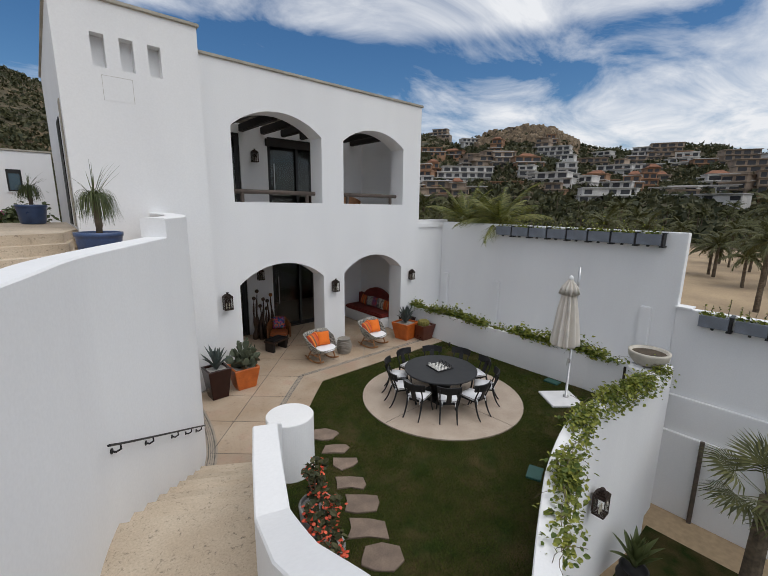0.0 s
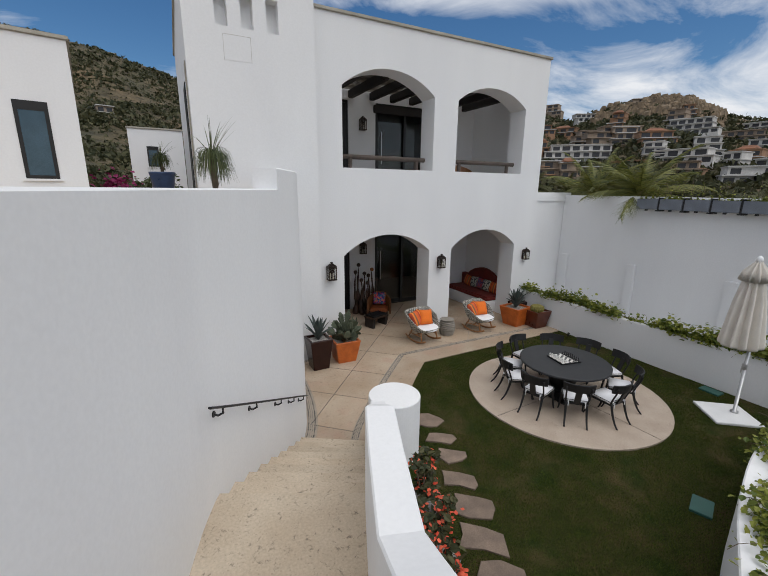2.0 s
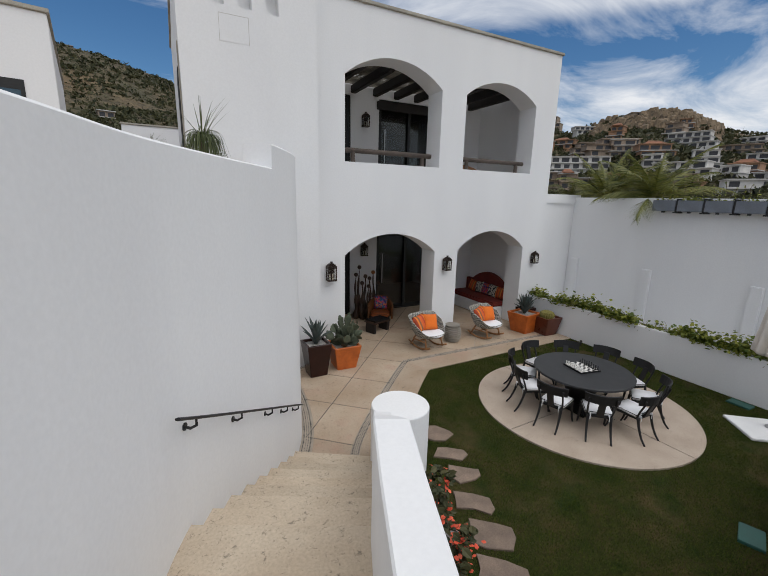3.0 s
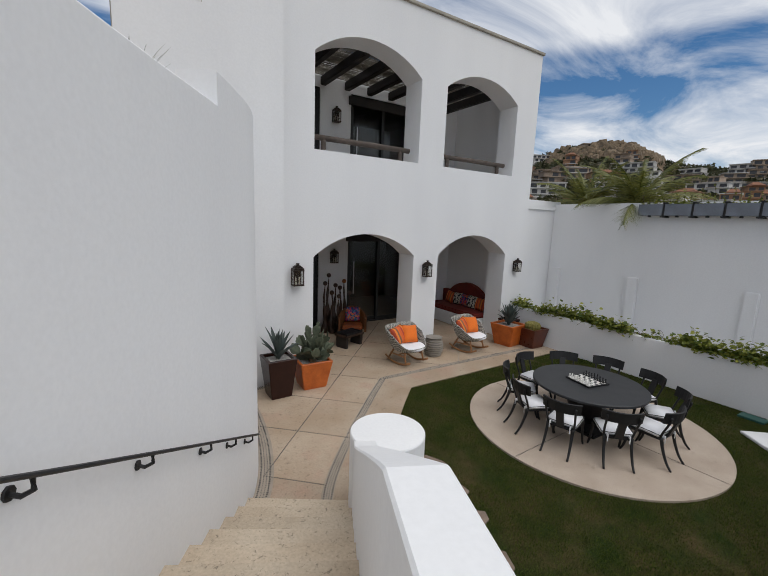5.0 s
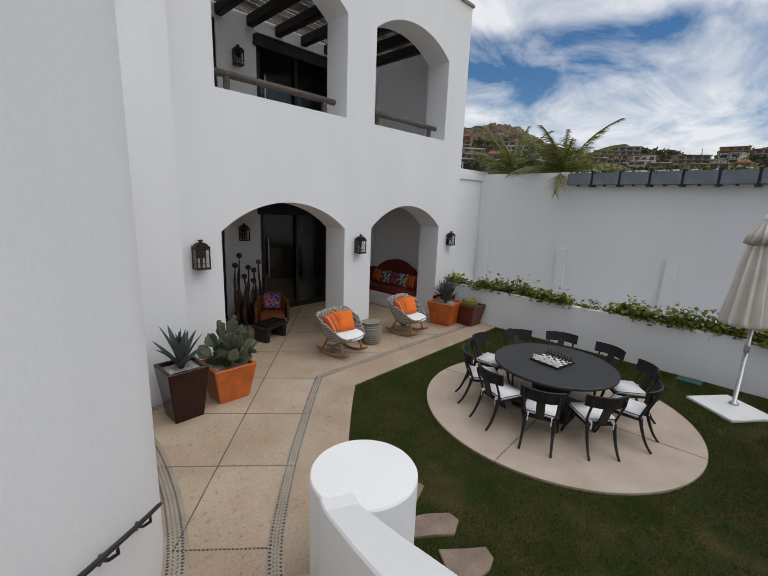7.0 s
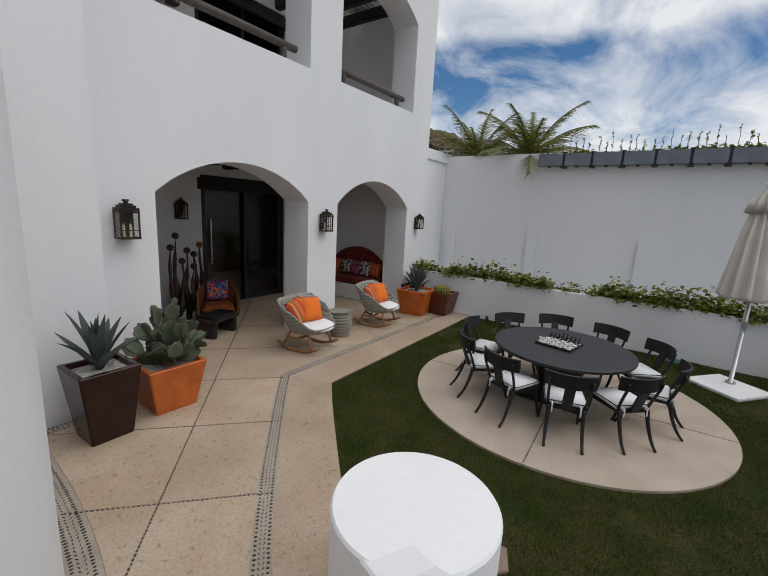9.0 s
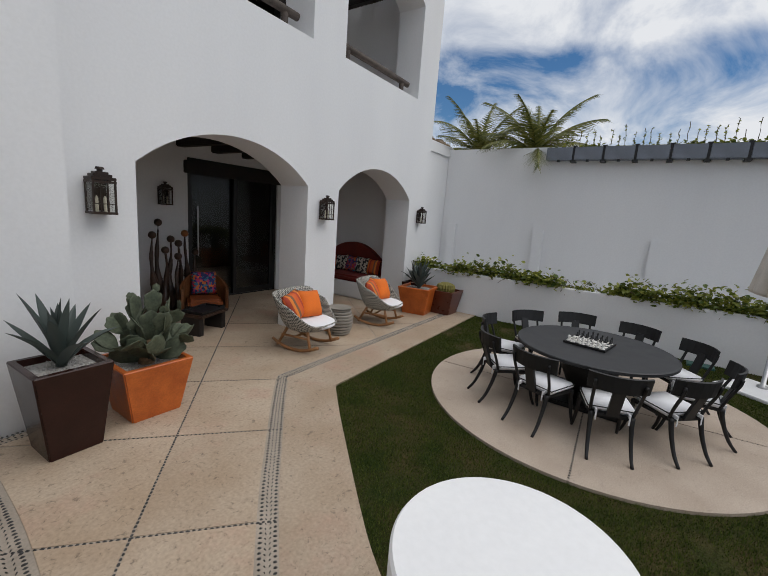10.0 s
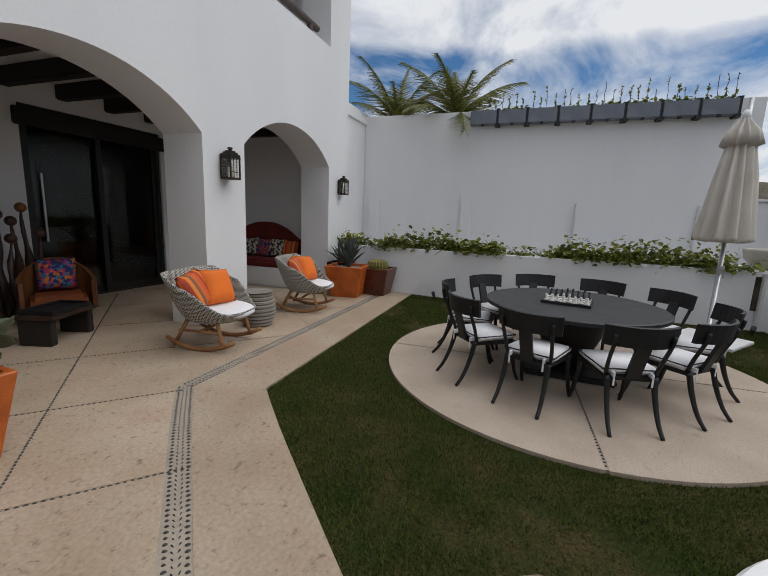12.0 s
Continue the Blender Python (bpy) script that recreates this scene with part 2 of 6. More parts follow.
def striped(name, cols, s=7.0):
    """Cloth striped across its width."""
    m = mat(name, cols[0], 0.85, var=0.05, bump=0.2)
    n, l = m.node_tree.nodes, m.node_tree.links
    tc, sp, mu, fr, r = (n.new("ShaderNode" + k) for k in ("TexCoord", "SeparateXYZ", "Math", "Math", "ValToRGB"))
    mu.operation, mu.inputs[1].default_value, fr.operation = "MULTIPLY", s, "FRACT"
    r.color_ramp.interpolation = "CONSTANT"
    while len(r.color_ramp.elements) < len(cols):
        r.color_ramp.elements.new(0.5)
    for k, c in enumerate(cols):
        r.color_ramp.elements[k].position, r.color_ramp.elements[k].color = k / len(cols), (*c, 1)
    l.new(tc.outputs["Object"], sp.inputs[0])
    l.new(sp.outputs[0], mu.inputs[0])
    l.new(mu.outputs[0], fr.inputs[0])
    l.new(fr.outputs[0], r.inputs["Fac"])
    l.new(r.outputs["Color"], n["Principled BSDF"].inputs["Base Color"])
    return m


RUST = striped("rust and orange striped cloth", [(0.60, 0.10, 0.02), (0.38, 0.05, 0.02), (0.70, 0.20, 0.03), (0.20, 0.10, 0.05), (0.62, 0.12, 0.02)], 4.2)
OLIVE = mat("rust and brown striped cloth", (0.33, 0.10, 0.03), 0.85, var=0.25, scale=9)
FLORAL = blotchy("embroidered floral cloth", [(0.02, 0.03, 0.14), (0.02, 0.03, 0.12), (0.45, 0.03, 0.05), (0.55, 0.15, 0.03), (0.04, 0.16, 0.25), (0.35, 0.04, 0.16)], 26)
PRINT = blotchy("black and cream printed cloth", [(0.03, 0.03, 0.03), (0.55, 0.50, 0.42), (0.06, 0.05, 0.05), (0.50, 0.45, 0.38)], 22)
REDCLOTH = mat("dark red cloth", (0.17, 0.018, 0.012), 0.9, var=0.12)
TEAK = mat("oiled teak", (0.36, 0.17, 0.065), 0.55, var=0.2, scale=6, fine=50)
WICKER = weave("grey and cream weave", (0.055, 0.055, 0.05), (0.45, 0.43, 0.38), 62)
CERAMIC = mat("ribbed grey ceramic", (0.30, 0.27, 0.23), 0.6, var=0.12)
POT_ORANGE = mat("orange glazed ceramic", (0.56, 0.135, 0.022), 0.38, var=0.12, scale=5, col2=(0.40, 0.085, 0.012))
POT_BROWN = mat("dark brown glazed ceramic", (0.030, 0.010, 0.007), 0.2, var=0.1, scale=4, spec=0.3)
POT_RUST = mat("rust brown glazed ceramic", (0.115, 0.028, 0.014), 0.3, var=0.15, scale=4)
POT_BLUE = mat("blue glazed ceramic", (0.045, 0.085, 0.20), 0.3, var=0.15)
GRAVEL = mat("white gravel", (0.52, 0.50, 0.47), 0.9, var=0.3, fine=70, bump=1.0, dist=0.02)
AGAVE = leafy("blue-green agave", (0.032, 0.046, 0.042), (0.08, 0.10, 0.09), 0.45, 0.05)
CACTUS = mat("grey-green cactus", (0.088, 0.102, 0.062), 0.75, var=0.28, scale=9, fine=34, bump=0.6, dist=0.006, col2=(0.05, 0.064, 0.038), rand=0.2)
VINE = leafy("vine leaf", (0.055, 0.095, 0.011), (0.30, 0.31, 0.05), 0.55, 0.25)
YUCCA = leafy("drooping green leaf", (0.04, 0.06, 0.02), (0.12, 0.14, 0.05), 0.5, 0.2)
PALM = leafy("palm frond", (0.04, 0.062, 0.012), (0.22, 0.215, 0.05), 0.5, 0.3)
PALM_FAR = leafy("far palm frond", (0.03, 0.036, 0.010), (0.12, 0.12, 0.035), 0.6, 0.15)
BARK = mat("palm bark", (0.16, 0.12, 0.08), 0.95, var=0.25, fine=12, bump=0.8)
SHRUB = leafy("dark shrub", (0.022, 0.03, 0.010), (0.085, 0.08, 0.032), 0.7, 0.1)
REDFLOWER = leafy("coral red flower", (0.65, 0.07, 0.035), (0.85, 0.16, 0.08), 0.6, 0.2)
TIMBER = mat("dark-stained timber", (0.02, 0.014, 0.011), 0.65, var=0.3, scale=5, bump=0.3)
RAILWOOD = mat("grey-brown timber rail", (0.10, 0.075, 0.06), 0.7, var=0.2, scale=8, bump=0.3)
CARVED = mat("carved brown wood", (0.07, 0.035, 0.02), 0.45, var=0.3)
BALL = mat("amber wooden ball", (0.30, 0.10, 0.02), 0.35, var=0.2)
LEATHER = mat("saddle-brown leather", (0.28, 0.075, 0.02), 0.45, var=0.15)
FRAME = mat("dark window frame", (0.012, 0.011, 0.010), 0.45, var=0.2)
GLASS = glass_dark("clear glazing")
GLASS_B = glass_dark("blue tinted glazing", (0.35, 0.55, 0.65))
LAMPGLASS = glass_dark("lantern glass", (0.9, 0.9, 0.88))
CANDLE = mat("cream candle", (0.62, 0.58, 0.48), 0.5, var=0.05)
# the gloom of the unlit rooms is put into this dark base colour
ROOM = mat("interior plaster darkened for dimness", (0.16, 0.14, 0.12), 0.9, var=0.1)
ZINC = mat("blue-grey metal trough", (0.185, 0.205, 0.24), 0.55, 0.2, var=0.1)
CANVAS = mat("ecru canvas", (0.70, 0.65, 0.58), 0.9, var=0.06, fine=90)
ALU = mat("brushed aluminium", (0.55, 0.55, 0.55), 0.35, 0.8, var=0.08)
PLATE = mat("white painted metal", (0.78, 0.78, 0.78), 0.5, var=0.03)
GREENBOX = mat("green plastic lid", (0.03, 0.11, 0.09), 0.5, var=0.1)
REED = mat("weathered reed", (0.30, 0.27, 0.22), 0.9, var=0.3)
BOWL = mat("cream cast stone", (0.55, 0.51, 0.44), 0.85, var=0.1)
CHESS_W = mat("ivory chess piece", (0.72, 0.70, 0.66), 0.35, var=0.03)
FAR_WHITE = mat("far white wall", (0.60, 0.58, 0.55), 0.9, var=0.1, scale=0.2, fine=2, bump=0, rand=0.15)
FAR_TAN = mat("far tan wall", (0.36, 0.28, 0.21), 0.9, var=0.15, scale=0.2, fine=2, bump=0, rand=0.2)
FAR_CLAY = mat("far clay wall", (0.38, 0.22, 0.13), 0.9, var=0.15, scale=0.2, fine=2, bump=0, rand=0.2)
FAR_DARK = mat("far dark opening", (0.035, 0.035, 0.04), 0.3, var=0.2, scale=0.3, fine=2, bump=0)
FAR_ROOF = mat("far clay tiles", (0.27, 0.115, 0.06), 0.9, var=0.2, scale=0.5, fine=3, bump=0)


# ---- mesh helpers ----
def part(name, bm, material, parent=None, label="", smooth=False):
    me = bpy.data.meshes.new(name)
    bmesh.ops.recalc_face_normals(bm, faces=bm.faces)
    bm.to_mesh(me)
    bm.free()
    if smooth:
        me.polygons.foreach_set("use_smooth", [True] * len(me.polygons))
    me.materials.append(material)
    ob = new(name, me)
    ob.parent = parent
    if label:
        ob["label"] = label
    return ob


def raw(name, verts, faces, material, parent=None, label="", smooth=False):
    me = bpy.data.meshes.new(name)
    me.from_pydata([tuple(v) for v in verts], [], faces)
    if smooth:
        me.polygons.foreach_set("use_smooth", [True] * len(me.polygons))
    me.materials.append(material)
    ob = new(name, me)
    ob.parent = parent
    if label:
        ob["label"] = label
    return ob


def thing(name, m, label, category, group=""):
    ob = new(name)
    ob.empty_display_size = 0.1
    ob.matrix_world = m
    return tagged(ob, label, category, group)


def box(bm, x0, y0, z0, x1, y1, z1, bevel=0.0, m=None):
    r = bmesh.ops.create_cube(bm, size=1)
    vs = r["verts"]
    for v in vs:
        v.co = Vector((x0 + (v.co.x + 0.5) * (x1 - x0), y0 + (v.co.y + 0.5) * (y1 - y0), z0 + (v.co.z + 0.5) * (z1 - z0)))
    if bevel:
        es = list({e for v in vs for e in v.link_edges})
        r = bmesh.ops.bevel(bm, geom=es, offset=bevel, segments=2, affect="EDGES")
        vs = list(set(r["verts"]) | {v for v in vs if v.is_valid})
    if m is not None:
        bmesh.ops.transform(bm, matrix=m, verts=[v for v in vs if v.is_valid])
    return vs


def boxes(*specs, bevel=0.0):
    bm = bmesh.new()
    for s in specs:
        box(bm, *s, bevel=bevel)
    return bm


def lathe(bm, profile, n=24, m=None, close=True):
    """Turn a profile of (radius, height) round z."""
    rings = []
    for r, z in profile:
        rings.append([bm.verts.new((r * math.cos(2 * math.pi * k / n), r * math.sin(2 * math.pi * k / n), z)) for k in range(n)])
    for a, b in zip(rings, rings[1:]):
        for k in range(n):
            bm.faces.new((a[k], a[(k + 1) % n], b[(k + 1) % n], b[k]))
    if close:
        bm.faces.new(rings[0][::-1])
        bm.faces.new(rings[-1])
    vs = [v for r in rings for v in r]
    if m is not None:
        bmesh.ops.transform(bm, matrix=m, verts=vs)
    return vs


def tube(bm, pts, radii, n=8, flat=1.0):
    """A round bar along points, with a radius at each."""
    pts = [Vector(p) for p in pts]
    if not isinstance(radii, (list, tuple)):
        radii = [radii] * len(pts)
    rings = []
    for k, p in enumerate(pts):
        d = (pts[min(k + 1, len(pts) - 1)] - pts[max(k - 1, 0)]).normalized()
        side = d.cross(Vector((0, 0, 1)))
        side = side.normalized() if side.length > 0.05 else Vector((1, 0, 0))
        up = side.cross(d).normalized()
        rings.append([bm.verts.new(p + radii[k] * (math.cos(2 * math.pi * j / n) * side + flat * math.sin(2 * math.pi * j / n) * up)) for j in range(n)])
    for a, b in zip(rings, rings[1:]):
        for j in range(n):
            bm.faces.new((a[j], a[(j + 1) % n], b[(j + 1) % n], b[j]))
    bm.faces.new(rings[0][::-1])
    bm.faces.new(rings[-1])


def slab(bm, outline, z0, z1):
    """A flat prism over an outline of (x, y); z0, z1 numbers or functions of (x, y)."""
    f0 = z0 if callable(z0) else lambda x, y: z0
    f1 = z1 if callable(z1) else lambda x, y: z1
    lo = [bm.verts.new((x, y, f0(x, y))) for x, y in outline]
    hi = [bm.verts.new((x, y, f1(x, y))) for x, y in outline]
    n = len(outline)
    bm.faces.new(lo[::-1])
    bm.faces.new(hi)
    for k in range(n):
        bm.faces.new((lo[k], lo[(k + 1) % n], hi[(k + 1) % n], hi[k]))


def spline(pts, per=6):
    """A smooth curve through points of any dimension."""
    p = [np.array(q, float) for q in pts]
    p = [2 * p[0] - p[1]] + p + [2 * p[-1] - p[-2]]
    out = []
    for k in range(1, len(p) - 2):
        for j in range(per):
            t = j / per
            out.append(0.5 * (2 * p[k] + (p[k + 1] - p[k - 1]) * t + (2 * p[k - 1] - 5 * p[k] + 4 * p[k + 1] - p[k + 2]) * t * t + (3 * p[k] - p[k - 1] - 3 * p[k + 1] + p[k + 2]) * t ** 3))
    out.append(p[-2])
    return [tuple(float(c) for c in q) for q in out]


def offset(pts, d):
    """The plan curve moved d to its right."""
    out = []
    for k, p in enumerate(pts):
        a, b = pts[max(k - 1, 0)], pts[min(k + 1, len(pts) - 1)]
        dx, dy = b[0] - a[0], b[1] - a[1]
        q = math.hypot(dx, dy) or 1
        out.append((p[0] + d * dy / q, p[1] - d * dx / q))
    return out


def ribbon_wall(bm, line, thick, z0, tops, round_r=0.015):
    """A wall along a plan line, thick to its left, with a top height at each point and softened top edges."""
    back = offset(line, -thick)
    rows = []
    for (x, y), (bx, by), zt in zip(line, back, tops):
        ux, uy = (bx - x) / thick, (by - y) / thick
        r = round_r
        rows.append([bm.verts.new(c) for c in ((x, y, z0), (x, y, zt - r), (x + ux * r, y + uy * r, zt), (bx - ux * r, by - uy * r, zt), (bx, by, zt - r), (bx, by, z0))])
    for a, b in zip(rows, rows[1:]):
        for j in range(6):
            bm.faces.new((a[j], a[(j + 1) % 6], b[(j + 1) % 6], b[j]))
    bm.faces.new(rows[0])
    bm.faces.new(rows[-1][::-1])


# ---- ground and distance ----
PEAKS = [(-180, 1), (-120, 1), (-75, 6), (-50, 12), (-30, 13.5), (-20, 15.0), (-12, 15.2), (-6, 14.4), (0, 13.2), (10, 10), (30, 9), (44, 9.5), (47, 9.8), (51, 8.2), (55, 9.6), (57, 10.2), (60, 10.4), (63, 9.8), (66, 8.0), (68, 7.4), (71, 7.1), (74, 7.0), (77, 7.3), (80, 6.9), (82, 5.8), (83, 5.6), (85, 6.3), (88, 6.9), (96, 7.5), (106, 5.5), (116, 4.5), (125, 2.0), (140, 0.5), (180, 0.5)]
CX, CY, CZ = 1.0, 3.0, 4.0


def peak(az):
    return float(np.interp(az, [p[0] for p in PEAKS], [p[1] for p in PEAKS]))


def near_far(az):
    k = float(np.interp(az, [-180, 5, 25, 180], [0, 0, 1, 1]))
    return 60 + 70 * k, 210 + 230 * k


def terrain(r, az):
    """Height of the land r metres off in the direction az (degrees from +y towards +x)."""
    r0, r1 = near_far(az)
    top = r1 * math.tan(radians(peak(az)))
    k = max(0.0, min(1.0, (r - r0) / (r1 - r0)))
    rise = k ** 1.15
    x, y = r * math.sin(radians(az)), r * math.cos(radians(az))
    rough = noise.noise(Vector((x * 0.02, y * 0.02, 0))) * 6 + noise.noise(Vector((x * 0.07, y * 0.07, 3))) * 2.2
    z = -3.9 + rise * (top + 7.9) + rough * min(1, k * 4) * (0.35 if k > 0.9 else 1)
    if r > r1:
        z -= (r - r1) * 0.1 if r < r1 * 1.6 else r1 * 0.06
    return z


def place(r, az, dz=0.0):
    return Vector((CX + r * math.sin(radians(az)), CY + r * math.cos(radians(az)), terrain(r, az) + dz))


azs = [k * 1.0 for k in range(-180, 180)]
rads = [0.5, 20, 40, 60, 75, 90, 105, 120, 135, 150, 165, 180, 195, 210, 230, 250, 270, 290, 310, 330, 350, 370, 390, 410, 430, 445, 470, 520, 700, 1200, 2400, 4500]
verts, faces = [], []
for r in rads:
    for a in azs:
        p = place(r, a)
        verts.append(p if r < 1000 else Vector((p.x, p.y, -8)))
n_az = len(azs)
for i in range(len(rads) - 1):
    for k in range(n_az):
        faces.append((i * n_az + k, i * n_az + (k + 1) % n_az, (i + 1) * n_az + (k + 1) % n_az, (i + 1) * n_az + k))
ground = raw("ground", verts, faces, SCRUB, smooth=True)
tagged(ground, "dry brown scrub land rising to rocky hills", "ground", kind="structure")
sand = part("sand", boxes((14.2, -60, -2.95, 100, 26, -2.55)), SAND)
tagged(sand, "flat lot of pale brown beach sand", "sand", kind="structure")

# ---- patio floor ----
WALL_LINE = spline([(-0.95, -1.8), (-0.75, 0.0), (-0.35, 1.6), (0.08, 2.95), (0.33, 3.7), (0.62, 4.55), (1.2, 5.62), (1.65, 6.38), (1.97, 6.93), (2.3, 7.6), (2.5, 8.3), (2.62, 9.1), (2.67, 9.9), (2.69, 10.72)], 5)
BAND = spline([(2.86, 6.68), (3.23, 7.27), (3.98, 8.15), (4.5, 8.7), (5.1, 9.32), (5.65, 9.86)], 6) + [(11.2, 9.88)]
EDGE = spline([(3.55, 6.3), (3.86, 6.9), (4.12, 7.28), (4.42, 7.62), (4.93, 8.16), (5.45, 8.70), (5.93, 9.17)], 5) + [(11.2, 9.3)]
bm = bmesh.new()
slab(bm, [(1.7, 6.9), (2.3, 10.6), (3.8, 10.6), (3.8, 14.4), (11.4, 14.4), (11.4, 9.36)] + [(x - 0.04, y + 0.03) for x, y in EDGE[:-1][::-1]] + [(3.0, 6.0)], -0.3, -0.005)
floor = part("floor", bm, MORTAR)
tagged(floor, "patio floor bed of grey mortar under slabs", "floor", kind="structure")


def strip_between(a, b):
    return a + b[::-1]


def slab_pieces(outline, cuts, gap, z0, z1, material, parent, name="slab"):
    """Cut an outline by lines (point, normal) and lay each piece as a bevelled slab."""
    bm = bmesh.new()
    bm.faces.new([bm.verts.new((x, y, 0)) for x, y in outline])
    bmesh.ops.triangulate(bm, faces=bm.faces[:])
    for (px, py), (nx, ny) in cuts:
        g = bm.verts[:] + bm.edges[:] + bm.faces[:]
        r = bmesh.ops.bisect_plane(bm, geom=g, plane_co=(px, py, 0), plane_no=(nx, ny, 0))
        es = [e for e in r["geom_cut"] if isinstance(e, bmesh.types.BMEdge)]
        bmesh.ops.split_edges(bm, edges=es)
    seen, groups = set(), []
    for f in bm.faces:
        if f in seen:
            continue
        stack, g = [f], []
        seen.add(f)
        while stack:
            q = stack.pop()
            g.append(q)
            for e in q.edges:
                for o in e.link_faces:
                    if o not in seen:
                        seen.add(o)
                        stack.append(o)
        groups.append(g)
    for g in groups:
        if sum(f.calc_area() for f in g) < 0.004:
            continue
        pb = bmesh.new()
        vm = {}
        for f in g:
            pb.faces.new([vm.setdefault(v, None) or vm.update({v: pb.verts.new(v.co)}) or vm[v] for v in f.verts])
        bmesh.ops.dissolve_limit(pb, angle_limit=0.01, verts=pb.verts[:], edges=pb.edges[:])
        fs = pb.faces[:]
        bmesh.ops.inset_region(pb, faces=fs, thickness=gap, use_boundary=True, use_even_offset=True)
        keep = set(fs)
        bmesh.ops.delete(pb, geom=[f for f in pb.faces if f not in keep], context="FACES")
        for v in pb.verts:
            v.co.z = z1
        r = bmesh.ops.extrude_face_region(pb, geom=pb.faces[:])
        for v in r["geom"]:
            if isinstance(v, bmesh.types.BMVert):
                v.co.z = z0
        part(name, pb, material, parent)
    bm.free()


DIRA, DIRB = (0.664, 0.748), (0.748, -0.664)


def along(s, c=(2.43, 7.72)):
    return (c[0] + DIRA[0] * s, c[1] + DIRA[1] * s)


CUTS = [((2.43, 7.72), DIRB)] + [(along(s), DIRA) for s in (0.0, 1.19, 2.42, 3.66, 4.96, 6.26, 7.56, 8.9)] + [((8.55, 10.6), DIRB)]
main = [(x, y) for x, y in offset(WALL_LINE, 0.2) if y > 7.05]
main = [(2.18, 7.1)] + [p for p in main[:-2] if p[1] > 7.15] + [(2.9, 10.5), (3.95, 10.5), (3.95, 14.35), (11.3, 14.35), (11.3, 9.96)] + offset(BAND, -0.07)[:-1][::-1]
slab_pieces(main, CUTS, 0.011, -0.1, 0.0, SLAB, floor)
edge_out = [(11.2, 9.3)] + EDGE[:-1][::-1] + [(3.2, 6.2), (2.93, 6.5)]
slab_pieces(offset(BAND, 0.07)[:-1] + [(11.2, 9.81)] + edge_out, [], 0.004, -0.12, 0.0, SLAB, floor, "border_slab")


def pebble_line(verts, faces, pts, rows, step, rx, ry, tilt=0.0):
    """Half-sunk pebbles along a plan line, in rows beside one another; tilt leans each row's stones the other way."""
    P = [Vector((*p, 0)) for p in pts]
    dist = 0.0
    for a, b in zip(P, P[1:]):
        d = b - a
        L = d.length
        if L < 1e-6:
            continue
        d /= L
        s = Vector((d.y, -d.x, 0))
        while dist < L:
            for k, off in enumerate(rows):
                c = a + d * dist + s * (off + random.uniform(-0.002, 0.002))
                t = tilt * (1 if k % 2 else -1) + random.uniform(-0.2, 0.2)
                e1 = d * math.cos(t) + s * math.sin(t)
                e2 = Vector((e1.y, -e1.x, 0))
                n0 = len(verts)
                q = random.uniform(0.8, 1.15)
                for j in range(6):
                    an = j * math.pi / 3
                    verts.append(c + e1 * (rx * q * math.cos(an)) + e2 * (ry * q * math.sin(an)) + Vector((0, 0, -0.0055)))
                verts.append(c + e1 * rx * 0.3 + Vector((0, 0, 0.004)))
                verts.append(c - e1 * rx * 0.3 + Vector((0, 0, 0.004)))
                faces.extend([(n0, n0 + 1, n0 + 6), (n0 + 1, n0 + 2, n0 + 7, n0 + 6), (n0 + 2, n0 + 3, n0 + 7), (n0 + 3, n0 + 4, n0 + 7), (n0 + 4, n0 + 5, n0 + 6, n0 + 7), (n0 + 5, n0, n0 + 6)])
            dist += step
        dist -= L


pv, pf = [], []
wall_band = [(x, y) for x, y in offset(WALL_LINE, 0.1) if y > 6.95]
pebble_line(pv, pf, wall_band[:-2] + [(2.82, 10.56), (3.75, 10.56), (3.75, 11.0)], [-0.02, 0.02], 0.044, 0.014, 0.004, 0.6)
pebble_line(pv, pf, wall_band[:-2] + [(2.82, 10.56), (3.75, 10.56), (3.75, 11.0)], [-0.06, 0.06], 0.036, 0.011, 0.017)
pebble_line(pv, pf, BAND, [-0.016, 0.016], 0.044, 0.013, 0.0035, 0.6)
pebble_line(pv, pf, BAND, [-0.05, 0.05], 0.042, 0.011, 0.015)
pebble_line(pv, pf, [along(0), along(8.7)], [0.0], 0.038, 0.0145, 0.011)
for s, u0, u1 in ((0, 0, 0.86), (1.19, -0.68, 0.95), (2.42, -1.05, 0.98), (3.66, -1.1, 0.98), (4.96, -1.0, 2.3), (6.26, -0.5, 3.8)):
    c = along(s)
    pebble_line(pv, pf, [(c[0] + DIRB[0] * u0, c[1] + DIRB[1] * u0), (c[0] + DIRB[0] * u1, c[1] + DIRB[1] * u1)], [0.0], 0.038, 0.0145, 0.011)
pebbles = raw("pebble_joint", pv, pf, PEBBLE, floor)
tagged(pebbles, "lines of small dark pebbles set between slabs", kind="stuff")

# ---- lawn ----
lawn_out = EDGE[2:-1] + [(11.2, 9.3), (11.2, 3.2), (10.0, 3.05), (8.9, 3.15), (7.5, 3.1), (5.93, 2.65), (4.26, 1.95), (3.2, 1.5), (2.2, 2.0), (2.0, 3.2), (2.1, 4.0), (3.2, 6.2)]
bm = bmesh.new()
slab(bm, lawn_out, -0.4, -0.02)
lawn = part("lawn", bm, LAWN)
tagged(lawn, "short-mown dark green lawn with some dry patches", "lawn", kind="structure")
DISC = (7.85, 6.46, 2.05)
TABLE = (7.81, 6.48)


